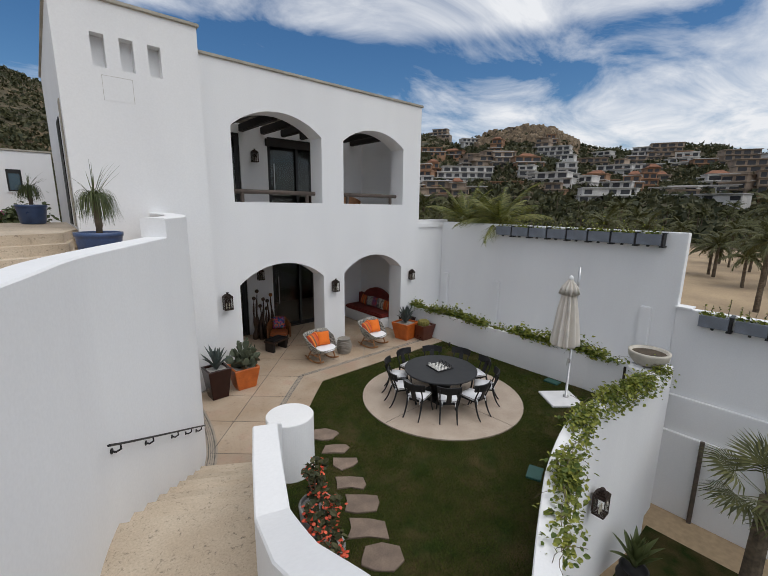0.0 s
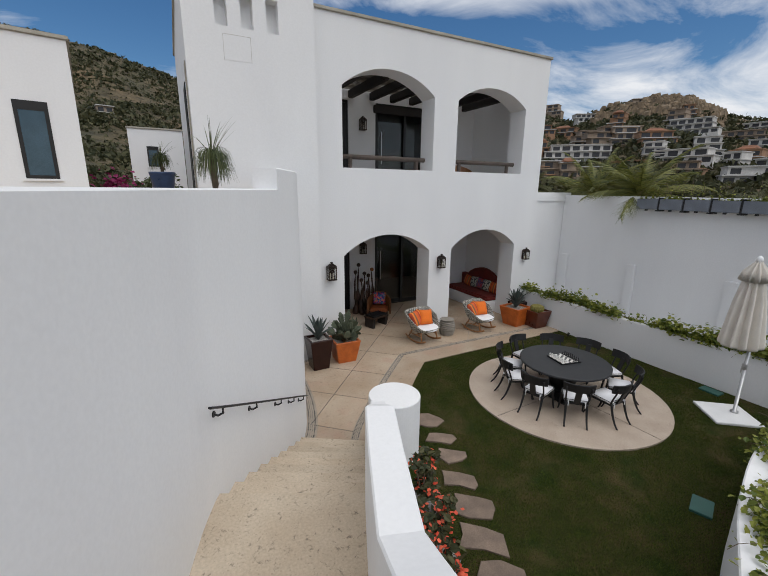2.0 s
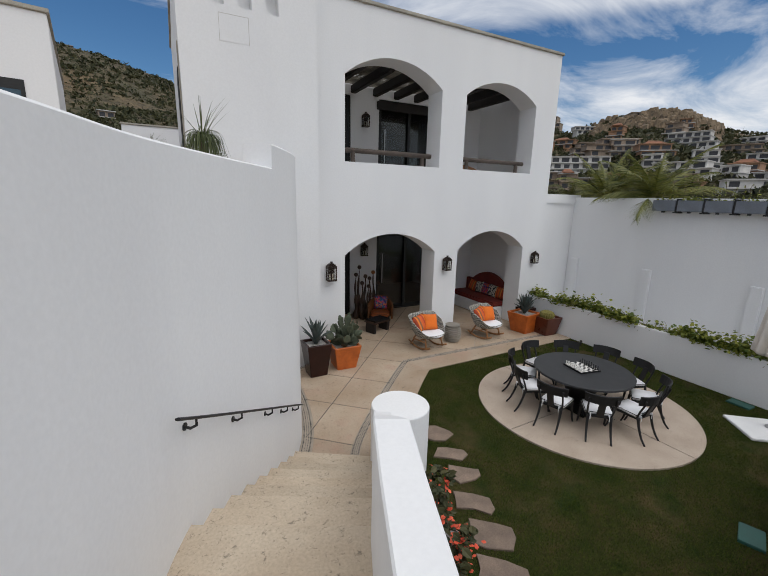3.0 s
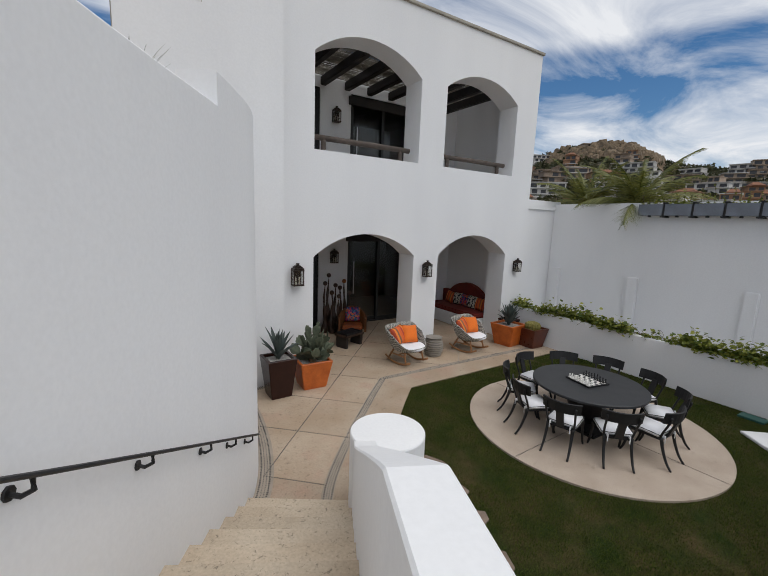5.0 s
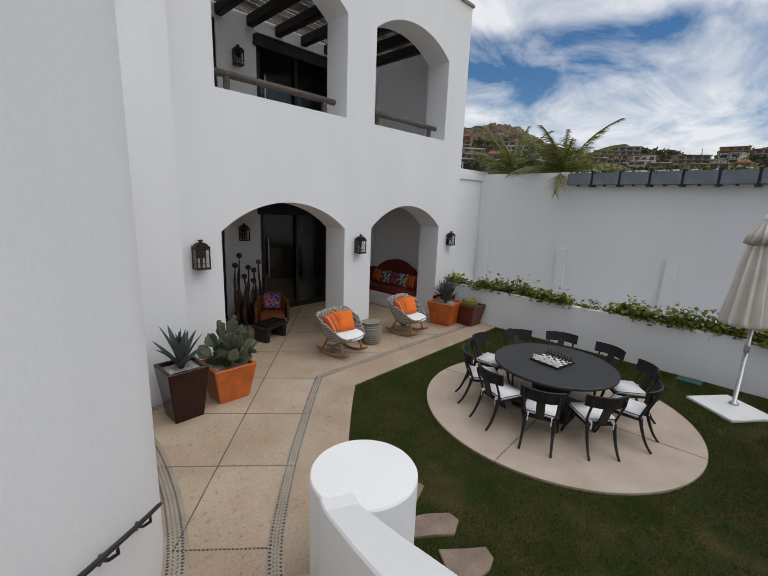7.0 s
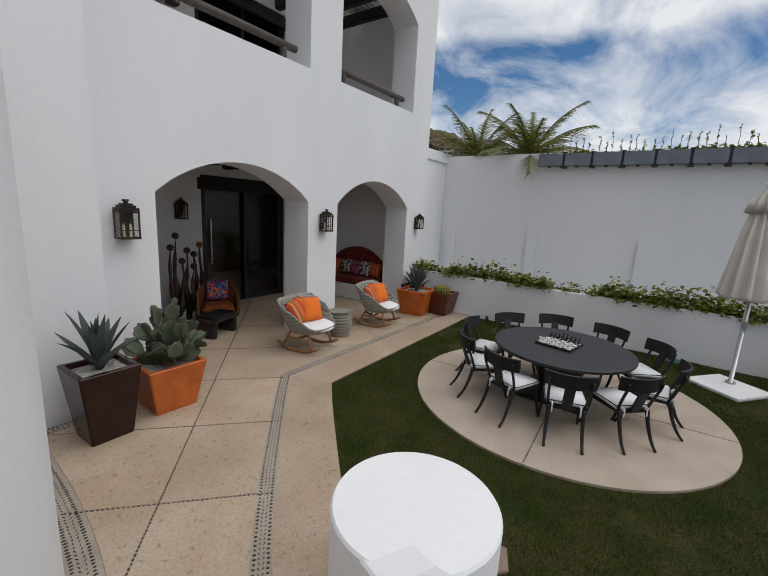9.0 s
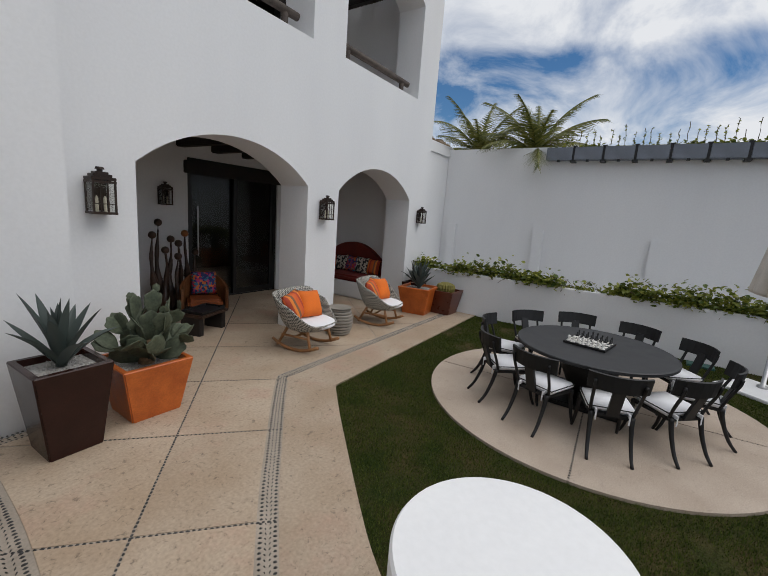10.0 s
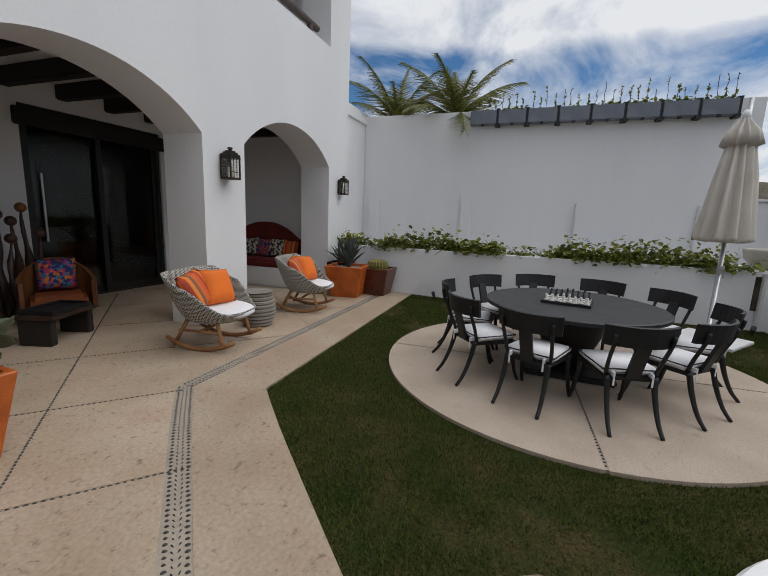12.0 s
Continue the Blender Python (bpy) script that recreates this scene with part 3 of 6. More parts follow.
def inside(x, y, poly):
    c = False
    for (x0, y0), (x1, y1) in zip(poly, poly[1:] + poly[:1]):
        if (y0 > y) != (y1 > y) and x < (x1 - x0) * (y - y0) / (y1 - y0) + x0:
            c = not c
    return c


rng = np.random.default_rng(5)
bv, bf = [], []
count = 0
while count < 400000:
    x, y = rng.uniform(2.0, 11.2), rng.uniform(1.5, 9.35)
    if (x - DISC[0]) ** 2 + (y - DISC[1]) ** 2 < 2.05 ** 2 or not inside(x, y, lawn_out):
        count += 0.2
        continue
    thin = noise.noise(Vector((x * 1.1, y * 1.1, 0))) + 0.5 * noise.noise(Vector((x * 4, y * 4, 1)))
    if rng.random() < min(0.85, max(0.0, -1.9 * thin - 0.1)):
        count += 0.5
        continue
    a, h = rng.uniform(0, 6.283), rng.uniform(0.012, 0.028)
    w = rng.uniform(0.0022, 0.004)
    dx, dy = math.cos(a), math.sin(a)
    lean = rng.uniform(0.3, 1.1) * h
    n0 = len(bv)
    bv.extend([(x - dy * w, y + dx * w, -0.021), (x + dy * w, y - dx * w, -0.021), (x + dx * lean, y + dy * lean, -0.02 + h)])
    bf.append((n0, n0 + 1, n0 + 2))
    count += 1
grass = raw("grass", bv, bf, BLADE)
tagged(grass, "short green grass blades of the lawn", "grass", kind="stuff")

# disc of paving under the table
paving = thing("paving_disc", pose(DISC[0], DISC[1], 0, 0, 0, 3), "round pad of cream exposed-aggregate concrete in the lawn", "paving")
for k in range(4):
    bm = bmesh.new()
    a0 = math.pi / 2 * k + radians(0)
    pts = [(0.008 * math.cos(a0 + 0.785) * 1.4, 0.008 * math.sin(a0 + 0.785) * 1.4)] + [(DISC[2] * math.cos(a0 + 0.006 + (math.pi / 2 - 0.012) * j / 20), DISC[2] * math.sin(a0 + 0.006 + (math.pi / 2 - 0.012) * j / 20)) for j in range(21)]
    slab(bm, pts, -0.2, 0.012)
    part("slab", bm, EXPOSED, paving)
bm = bmesh.new()
lathe(bm, [(2.035, -0.2), (2.035, 0.007)], 48)
part("base", bm, MORTAR, paving)
pv, pf = [], []
for k in range(4):
    a = math.pi / 2 * k
    pebble_line(pv, pf, [(0.1 * math.cos(a), 0.1 * math.sin(a)), (2.03 * math.cos(a), 2.03 * math.sin(a))], [0.0], 0.044, 0.0085, 0.014)
pj = raw("pebble_joint", [v + Vector((0, 0, 0.012)) for v in pv], pf, PEBBLE, paving)
tagged(pj, "dark pebbles", kind="stuff")

# stepping stones
for i, (x, y, a, b, rot) in enumerate([(4.53, 6.85, 0.30, 0.22, 40), (4.44, 6.27, 0.27, 0.18, 35), (4.31, 5.77, 0.26, 0.19, 30), (4.08, 5.24, 0.30, 0.20, 45), (3.94, 4.70, 0.36, 0.20, 40), (3.69, 4.22, 0.34, 0.22, 42), (3.49, 3.73, 0.33, 0.24, 40), (3.2, 3.2, 0.27, 0.19, 35)]):
    rr = random.Random(20 + i)
    bm = bmesh.new()
    rim = [(-1, -0.9), (-0.1, -1.05), (0.9, -1), (1.1, 0.1), (0.95, 0.95), (0.05, 1.0), (-0.95, 1.0), (-1.05, -0.1)]
    slab(bm, [(a * 0.86 * (u + rr.uniform(-0.35, 0.12)), b * 0.88 * (w + rr.uniform(-0.4, 0.2) * (1 if w > 0 else -1))) for u, w in rim], -0.05, 0.012)
    bmesh.ops.bevel(bm, geom=[e for e in bm.edges if all(v.co.z > 0 for v in e.verts)], offset=0.008, segments=1, affect="EDGES")
    st = part("stepping_stone", bm, STONE)
    st.matrix_world = pose(x, y, 0, 0, 0, -rot)
    tagged(st, "flat reddish-brown flagstone laid in the lawn", "stepping stone", "stepping stones across the lawn")

# ---- stairs ----
stairs = thing("stairs", pose(0, 0, 0), "pitted cream limestone stairs between white walls", "stairs")
tagged(stairs, kind="structure")
L0, R0, L1, R1 = Vector((2.1, 7.15, 0)), Vector((3.14, 6.52, 0)), Vector((0.6, 4.66, 0)), Vector((1.86, 4.04, 0))
RISE = 0.175


def tread(la, ra, lb, rb, z, name="step"):
    """One solid step between its front edge la-ra and its back edge lb-rb, with a rounded front edge."""
    bm = bmesh.new()
    o = (la - ra).normalized() * 0.3
    i = (ra - la).normalized() * 0.12
    slab(bm, [((la + o).x, (la + o).y), ((ra + i).x, (ra + i).y), ((rb + i).x, (rb + i).y), ((lb + o).x, (lb + o).y)], z - 0.9, z)
    bmesh.ops.bevel(bm, geom=[e for e in bm.edges if all(v.co.z > z - 0.01 for v in e.verts)][:1], offset=0.02, segments=3, affect="EDGES")
    part(name, bm, TRAVERTINE, stairs)


for k in range(8):
    a, b = k / 8, (k + 1) / 8
    tread(L0.lerp(L1, a), R0.lerp(R1, a), L0.lerp(L1, b + 0.02), R0.lerp(R1, b + 0.02), RISE * (k + 1))
UL, UR = Vector((0.12, 3.0, 0)), Vector((1.36, 2.66, 0))
tread(L1, R1, UL, UR, RISE * 9, "landing")
TL, TR = Vector((-0.72, 0.05, 0)), Vector((1.05, -0.35, 0))
for k in range(10):
    a, b = k / 10, (k + 1) / 10
    tread(UL.lerp(TL, a), UR.lerp(TR, a), UL.lerp(TL, b + 0.01), UR.lerp(TR, b + 0.01), RISE * (10 + k))
tread(TL, TR, Vector((-1.0, -3.0, 0)), Vector((1.0, -3.2, 0)), RISE * 19.5, "landing")

# ---- outdoor walls ----
bm = bmesh.new()
cut = next(i for i, p in enumerate(WALL_LINE) if p[1] >= 6.6)
ribbon_wall(bm, WALL_LINE[:cut + 1], 0.3, -0.3, [4.36] * (cut + 1))
wall_curved = part("wall_curved", bm, STUCCO)
bm = bmesh.new()
ribbon_wall(bm, WALL_LINE[cut:], 0.34, -0.3, [4.63] * (len(WALL_LINE) - cut))
part("raised_end", bm, STUCCO, wall_curved)
tagged(wall_curved, "tall curved white stucco wall beside the stairs", "wall", kind="structure")

inner = [(3.11, 6.48), (2.84, 5.96), (2.58, 5.44), (2.33, 4.91), (2.08, 4.4), (1.83, 3.9), (1.58, 3.3), (1.305, 2.6), (1.1, 1.84), (0.98, 0.6), (0.9, -0.6), (0.85, -3.0)]


def parapet_top(y):
    return float(np.interp(y, [-3.0, -0.6, 0.6, 1.84, 2.57, 3.91, 6.2, 6.51], [4.5, 4.25, 3.64, 3.04, 2.67, 2.57, 1.1, 1.05]))


inner_fine = []
for a, b in zip(inner, inner[1:]):
    for j in range(3):
        inner_fine.append((a[0] + (b[0] - a[0]) * j / 3, a[1] + (b[1] - a[1]) * j / 3))
inner_fine.append(inner[-1])
bm = bmesh.new()
ribbon_wall(bm, inner_fine, 0.25, -0.3, [parapet_top(y) for x, y in inner_fine], 0.012)
wall_parapet = part("wall_parapet", bm, STUCCO)
tagged(wall_parapet, "sloping white stucco parapet of the stairs", "wall", kind="structure")
bm = bmesh.new()
lathe(bm, [(0.428, -0.3), (0.428, 1.075), (0.418, 1.09)], 72)
newel = part("newel", bm, STUCCO, wall_parapet, smooth=False)
newel.location = (3.455, 6.305, 0)
for t0 in (0.22, 0.40):
    p, q = Vector((3.17, 6.51, 0)), Vector((1.85, 3.91, 0))
    c = p.lerp(q, t0)
    bm = boxes((-0.06, -0.006, -0.07, 0.06, 0.004, 0.07), bevel=0.004)
    lt = part("step_light", bm, PLATE)
    lt.matrix_world = pose(c.x - 0.012, c.y + 0.004, 0.55 + t0 * 1.6, 0, 0, 63.1)
    tagged(lt, "flush white step light in the stair parapet", "step light", "step lights")

# boundary wall, planter and outer walls
wall_east = part("wall_east", boxes((13.36, 2.9, -3.2, 13.66, 11.45, 4.24), bevel=0.015), STUCCO)
tagged(wall_east, "high plain white stucco boundary wall", "wall", kind="structure")
for y in (11.1, 8.6, 5.95, 3.6):
    part("pilaster", boxes((13.265, y - 0.14, 0.3, 13.365, y + 0.14, 2.12), bevel=0.02), STUCCO, wall_east)
wall_north = part("wall_north", boxes((11.57, 11.45, -0.3, 13.7, 11.75, 4.33), (11.57, 11.40, 4.02, 13.7, 11.455, 4.20), bevel=0.01), STUCCO)
tagged(wall_north, "white stucco wall joining house and boundary wall", "wall", kind="structure")
wall_low = part("wall_low", boxes((13.36, -9, -4.2, 13.62, 2.9, 2.22), (13.24, -9, -4.2, 13.36, 2.905, -0.22), (13.12, -9, -4.2, 13.24, 2.91, -1.25), bevel=0.012), STUCCO)
tagged(wall_low, "stepped white stucco wall round a lower court", "wall", kind="structure")
part("coping", boxes((13.3, 2.55, 2.22, 13.7, 2.95, 2.27), bevel=0.01), STUCCO, wall_low)

PLANT_LINE = [(11.2, 11.4), (11.2, 9.3), (11.2, 7), (11.2, 5), (11.22, 4.2), (11.35, 3.4), (11.5, 3.0)]
bm = bmesh.new()
ribbon_wall(bm, PLANT_LINE, 0.16, -0.3, [0.98] * len(PLANT_LINE))
planter = part("planter_wall", bm, STUCCO)
tagged(planter, "low white stucco planter wall along the lawn", "planter", kind="structure")
part("soil", boxes((11.355, 3.2, 0.3, 11.62, 11.42, 0.88)), SOIL, planter)
part("ledge", boxes((11.62, 2.95, -0.3, 13.36, 11.42, 0.12), bevel=0.01), STUCCO, planter)
VINE_IN = spline([(3.2, 1.45), (4.26, 1.95), (5.1, 2.32), (5.93, 2.65), (7.2, 3.0), (8.4, 3.12), (9.6, 3.0), (10.6, 2.85), (11.6, 2.8)], 5)
bm = bmesh.new()
ribbon_wall(bm, VINE_IN[::-1], 0.3, -4.2, [0.95] * len(VINE_IN))
wall_vine = part("wall_curved_low", bm, STUCCO)
part("wall_end", boxes((11.59, 2.79, -4.2, 13.12, 3.09, 0.95), bevel=0.012), STUCCO, wall_vine)
tagged(wall_vine, "curved white stucco retaining wall overgrown with vine", "wall", kind="structure")
lower_floor = part("ground_lower", boxes((2.0, -9, -4.2, 13.12, 2.79, -3.66)), SAND)
tagged(lower_floor, "sandy path of a lower court", "path", kind="structure")

lower_lawn = part("lawn_lower", boxes((2.0, -9, -3.9, 12.0, 2.5, -3.63)), LAWN)
tagged(lower_lawn, "dark lawn of the lower court", "lawn", kind="structure")

# ---- house ----
FX0, FX1, FY, FT = 3.68, 11.57, 11.1, 0.67
ARCHES = [(4.48, 7.24, 2.6, 0.53), (8.05, 10.69, 2.6, 0.55)]
UPPER = [(4.48, 7.24, 6.86, 0.52), (8.05, 10.69, 6.86, 0.46)]
SILL, ROOF = 4.91, 8.40


def arc(x, x0, x1, spring, rise):
    w = (x1 - x0) / 2
    R = (w * w + rise * rise) / (2 * rise)
    d = x - (x0 + x1) / 2
    return spring + math.sqrt(max(0, R * R - d * d)) - (R - rise)


def cell(bm, xa, xb, lo, hi, sides=(False, False), under=True, over=True):
    """One upright slice of the house front, lo and hi its heights at xa and xb."""
    f = [bm.verts.new(c) for c in ((xa, FY, lo[0]), (xb, FY, lo[1]), (xb, FY, hi[1]), (xa, FY, hi[0]))]
    b = [bm.verts.new((v.co.x, FY + FT, v.co.z)) for v in f]
    bm.faces.new(f)
    bm.faces.new(b[::-1])
    for i, j, on in ((0, 1, under), (1, 2, sides[1]), (2, 3, over), (3, 0, sides[0])):
        if on:
            bm.faces.new((f[i], b[i], b[j], f[j]))


bm = bmesh.new()
cell(bm, FX0, 4.48, (-0.3, -0.3), (ROOF, ROOF), (True, True))
cell(bm, 7.24, 8.05, (-0.3, -0.3), (ROOF, ROOF), (True, True))
cell(bm, 10.69, FX1, (-0.3, -0.3), (ROOF, ROOF), (True, True))
for lo_a, up_a in zip(ARCHES, UPPER):
    n = 28
    xs = [lo_a[0] + (lo_a[1] - lo_a[0]) * k / n for k in range(n + 1)]
    for xa, xb in zip(xs, xs[1:]):
        cell(bm, xa, xb, (arc(xa, *lo_a), arc(xb, *lo_a)), (SILL, SILL))
        cell(bm, xa, xb, (arc(xa, *up_a), arc(xb, *up_a)), (ROOF, ROOF))
front = part("wall_front", bm, STUCCO)
tagged(front, "two-storey white stucco house front with four arched openings", "wall", kind="structure")
part("coping", boxes((FX0, FY - 0.05, ROOF, FX1 + 0.05, FY + FT + 0.1, ROOF + 0.075), bevel=0.012), COPING, front)
# side, back and inner walls of the loggias
house_side = part("wall_house_east", boxes((FX1 - 0.3, FY + FT, -0.3, FX1, 19, ROOF)), STUCCO)
tagged(house_side, "white stucco side wall of the house", "wall", kind="structure")
BY = 14.35
back = part("wall_loggia_back", boxes((3.7, BY, -0.3, 4.3, BY + 0.3, ROOF), (5.97, BY, -0.3, 6.98, BY + 0.3, ROOF), (4.3, BY, 3.1, 5.97, BY + 0.3, 4.3), (4.3, BY, 7.25, 5.97, BY + 0.3, ROOF), (9.42, BY, -0.3, FX1 - 0.3, BY + 0.3, ROOF), (6.98, BY, 3.1, 9.42, BY + 0.3, 4.3), (6.98, BY, 7.25, 9.42, BY + 0.3, ROOF)), STUCCO)
tagged(back, "white stucco back wall of the loggias", "wall", kind="structure")
side_l = part("wall_loggia_side", boxes((3.7, FY + FT, -0.3, 4.05, BY, ROOF)), STUCCO)
tagged(side_l, "white stucco side wall of the loggias", "wall", kind="structure")
floor_up = part("floor_upper", boxes((4.05, FY + FT, 3.95, FX1 - 0.3, BY + 4.2, 4.25)), SLAB)
tagged(floor_up, "upper loggia floor slab", "floor", kind="structure")
ceil_low = part("ceiling_lower", boxes((4.05, FY + FT, 3.50, FX1 - 0.3, BY, 3.95)), STUCCO)
tagged(ceil_low, "white plaster ceiling of the lower loggia", "ceiling", kind="structure")
for z in (3.27, 7.3):
    for x in np.arange(4.5, 11.2, 0.78):
        be = part("beam", boxes((x - 0.09, FY + FT - 0.02, z, x + 0.09, BY + 0.02, z + 0.24), bevel=0.02), TIMBER)
        tagged(be, "dark-stained timber ceiling beam", "beam", "ceiling beams")
rv, rf = [], []
for k in range(210):
    y = FY + FT + 0.006 + k * 0.0122
    z = 7.565 + random.uniform(-0.006, 0.006)
    if random.random() < 0.12:
        continue
    n0 = len(rv)
    for x in (4.05, FX1 - 0.3):
        rv.extend([(x, y - 0.005, z), (x, y, z + 0.006), (x, y + 0.005, z), (x, y, z - 0.006)])
    for j in range(4):
        rf.append((n0 + j, n0 + (j + 1) % 4, n0 + 4 + (j + 1) % 4, n0 + 4 + j))
reeds = raw("ceiling_reed", rv, rf, REED)
tagged(reeds, "weathered reed roof of the upper loggia", "ceiling", kind="structure")
# room shell coloured dark, so the shade behind the glass is painted in
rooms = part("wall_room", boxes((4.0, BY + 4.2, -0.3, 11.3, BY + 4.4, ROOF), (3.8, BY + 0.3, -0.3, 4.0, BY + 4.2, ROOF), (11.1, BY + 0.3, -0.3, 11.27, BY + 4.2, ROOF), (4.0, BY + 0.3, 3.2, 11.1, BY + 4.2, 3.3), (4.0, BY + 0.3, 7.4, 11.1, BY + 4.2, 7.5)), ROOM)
tagged(rooms, "room walls behind glass, their dimness put into the colour", "wall", kind="structure")
room_floor = part("floor_room", boxes((4.0, BY, -0.3, 11.1, BY + 4.2, 0.0)), SLAB)
tagged(room_floor, "room floor behind the glass doors", "floor", kind="structure")
roof = part("roof", boxes((3.7, BY + 0.3, ROOF - 0.2, FX1, 19, ROOF), (5.0, BY + 4.4, -0.3, FX1, 19, ROOF - 0.2)), STUCCO)
tagged(roof, "flat white roof of the house", "roof", kind="structure")


def sliding_door(name, x0, x1, y, z0, z1, label):
    d = thing(name, pose(0, 0, 0), label, "sliding door")
    tagged(d, kind="structure")
    part("frame", boxes((x0, y, z1 - 0.09, x1, y + 0.16, z1), (x0, y, z0, x0 + 0.08, y + 0.16, z1 - 0.09), (x1 - 0.08, y, z0, x1, y + 0.16, z1 - 0.09), (x0 + 0.08, y, z0, x1 - 0.08, y + 0.16, z0 + 0.03)), FRAME, d)
    mid = (x0 + x1) / 2
    for a, b, yy in ((x0 + 0.08, mid + 0.05, y + 0.09), (mid - 0.05, x1 - 0.08, y + 0.02)):
        lf = part("leaf", boxes((a, yy, z0 + 0.03, a + 0.09, yy + 0.05, z1 - 0.09), (b - 0.09, yy, z0 + 0.03, b, yy + 0.05, z1 - 0.09), (a + 0.09, yy, z0 + 0.03, b - 0.09, yy + 0.05, z0 + 0.15), (a + 0.09, yy, z1 - 0.22, b - 0.09, yy + 0.05, z1 - 0.09)), FRAME, d)
        g = part("pane", boxes((a + 0.085, yy + 0.02, z0 + 0.145, b - 0.085, yy + 0.026, z1 - 0.215)), GLASS, lf)
        g.visible_shadow = False
    part("handle", boxes((x0 + 0.28, y + 0.055, z0 + 1.0, x0 + 0.31, y + 0.075, z0 + 2.1), bevel=0.006), ALU, d, "long brushed metal pull handle")
    return d


sliding_door("door_1", 6.98, 9.42, BY + 0.05, 0.0, 3.1, "dark-framed glass sliding doors under a loggia")
sliding_door("door_2", 6.98, 9.42, BY + 0.05, 4.25, 7.25, "dark-framed glass sliding doors of the upper loggia")
sliding_door("door_3", 4.3, 5.97, BY + 0.05, 0.0, 3.1, "dark-framed glass side door under a loggia")
sliding_door("door_4", 4.3, 5.97, BY + 0.05, 4.25, 7.25, "dark-framed glass side door of the upper loggia")
part("lintel", boxes((6.9, BY - 0.06, 2.77, 9.5, BY + 0.04, 3.03), bevel=0.015), TIMBER, back)
part("lintel", boxes((6.9, BY - 0.06, 6.92, 9.5, BY + 0.04, 7.18), bevel=0.015), TIMBER, back)
# log rails of the upper openings
for x0, x1, *_ in UPPER:
    r = thing("railing", pose((x0 + x1) / 2, 11.32, SILL), "round grey-brown timber log rail in the arched opening", "railing", "log rails")
    w = (x1 - x0) / 2
    bm = bmesh.new()
    tube(bm, [(-w, 0, 0.29), (0, 0, 0.295), (w - 0.16, 0, 0.29)], 0.062, 12)
    part("rail", bm, RAILWOOD, r, smooth=True)
    for dx in (-w + 0.3, w - 0.42):
        bm = bmesh.new()
        lathe(bm, [(0.055, 0), (0.055, 0.25)], 12)
        p = part("post", bm, RAILWOOD, r)
        p.location = (dx, 0, 0)

# tower
tower = part("wall_tower", boxes((1.02, 10.68, -0.3, 3.68, 11.1, 7.56)), STUCCO)
part("head", boxes((1.02, 10.68, 8.19, 3.68, 11.1, 8.8)), STUCCO, tower)
part("niche_back", boxes((1.62, 10.93, 7.56, 2.89, 11.1, 8.19)), STUCCO, tower)
for px0, px1, py1 in ((1.02, 1.62, 11.1), (1.86, 2.12, 10.93), (2.37, 2.64, 10.93), (2.89, 3.68, 11.1)):
    part("niche_pier", boxes((px0, 10.68, 7.56, px1, py1, 8.19)), STUCCO, tower)
tagged(tower, "taller white stucco stair tower with three small niches", "wall", kind="structure")
part("shaft", boxes((1.02, 11.1, -0.3, 3.68, 18, 8.8)), STUCCO, tower)
part("coping", boxes((0.97, 10.63, 8.8, 3.73, 18.1, 8.875), bevel=0.012), COPING, tower)
part("hatch", boxes((1.75, 10.675, 6.93, 2.29, 10.684, 7.41), bevel=0.004), STUCCO, tower, "flush white hatch outlined by a hairline joint")
part("joint", boxes((1.745, 10.677, 6.93, 1.75, 10.682, 7.415), (2.29, 10.677, 6.93, 2.296, 10.682, 7.415), (1.745, 10.677, 7.41, 2.296, 10.682, 7.416)), COPING, tower)


# ---- furniture on the patio ----
def rot_part(ob, m):
    ob.matrix_local = m
    return ob


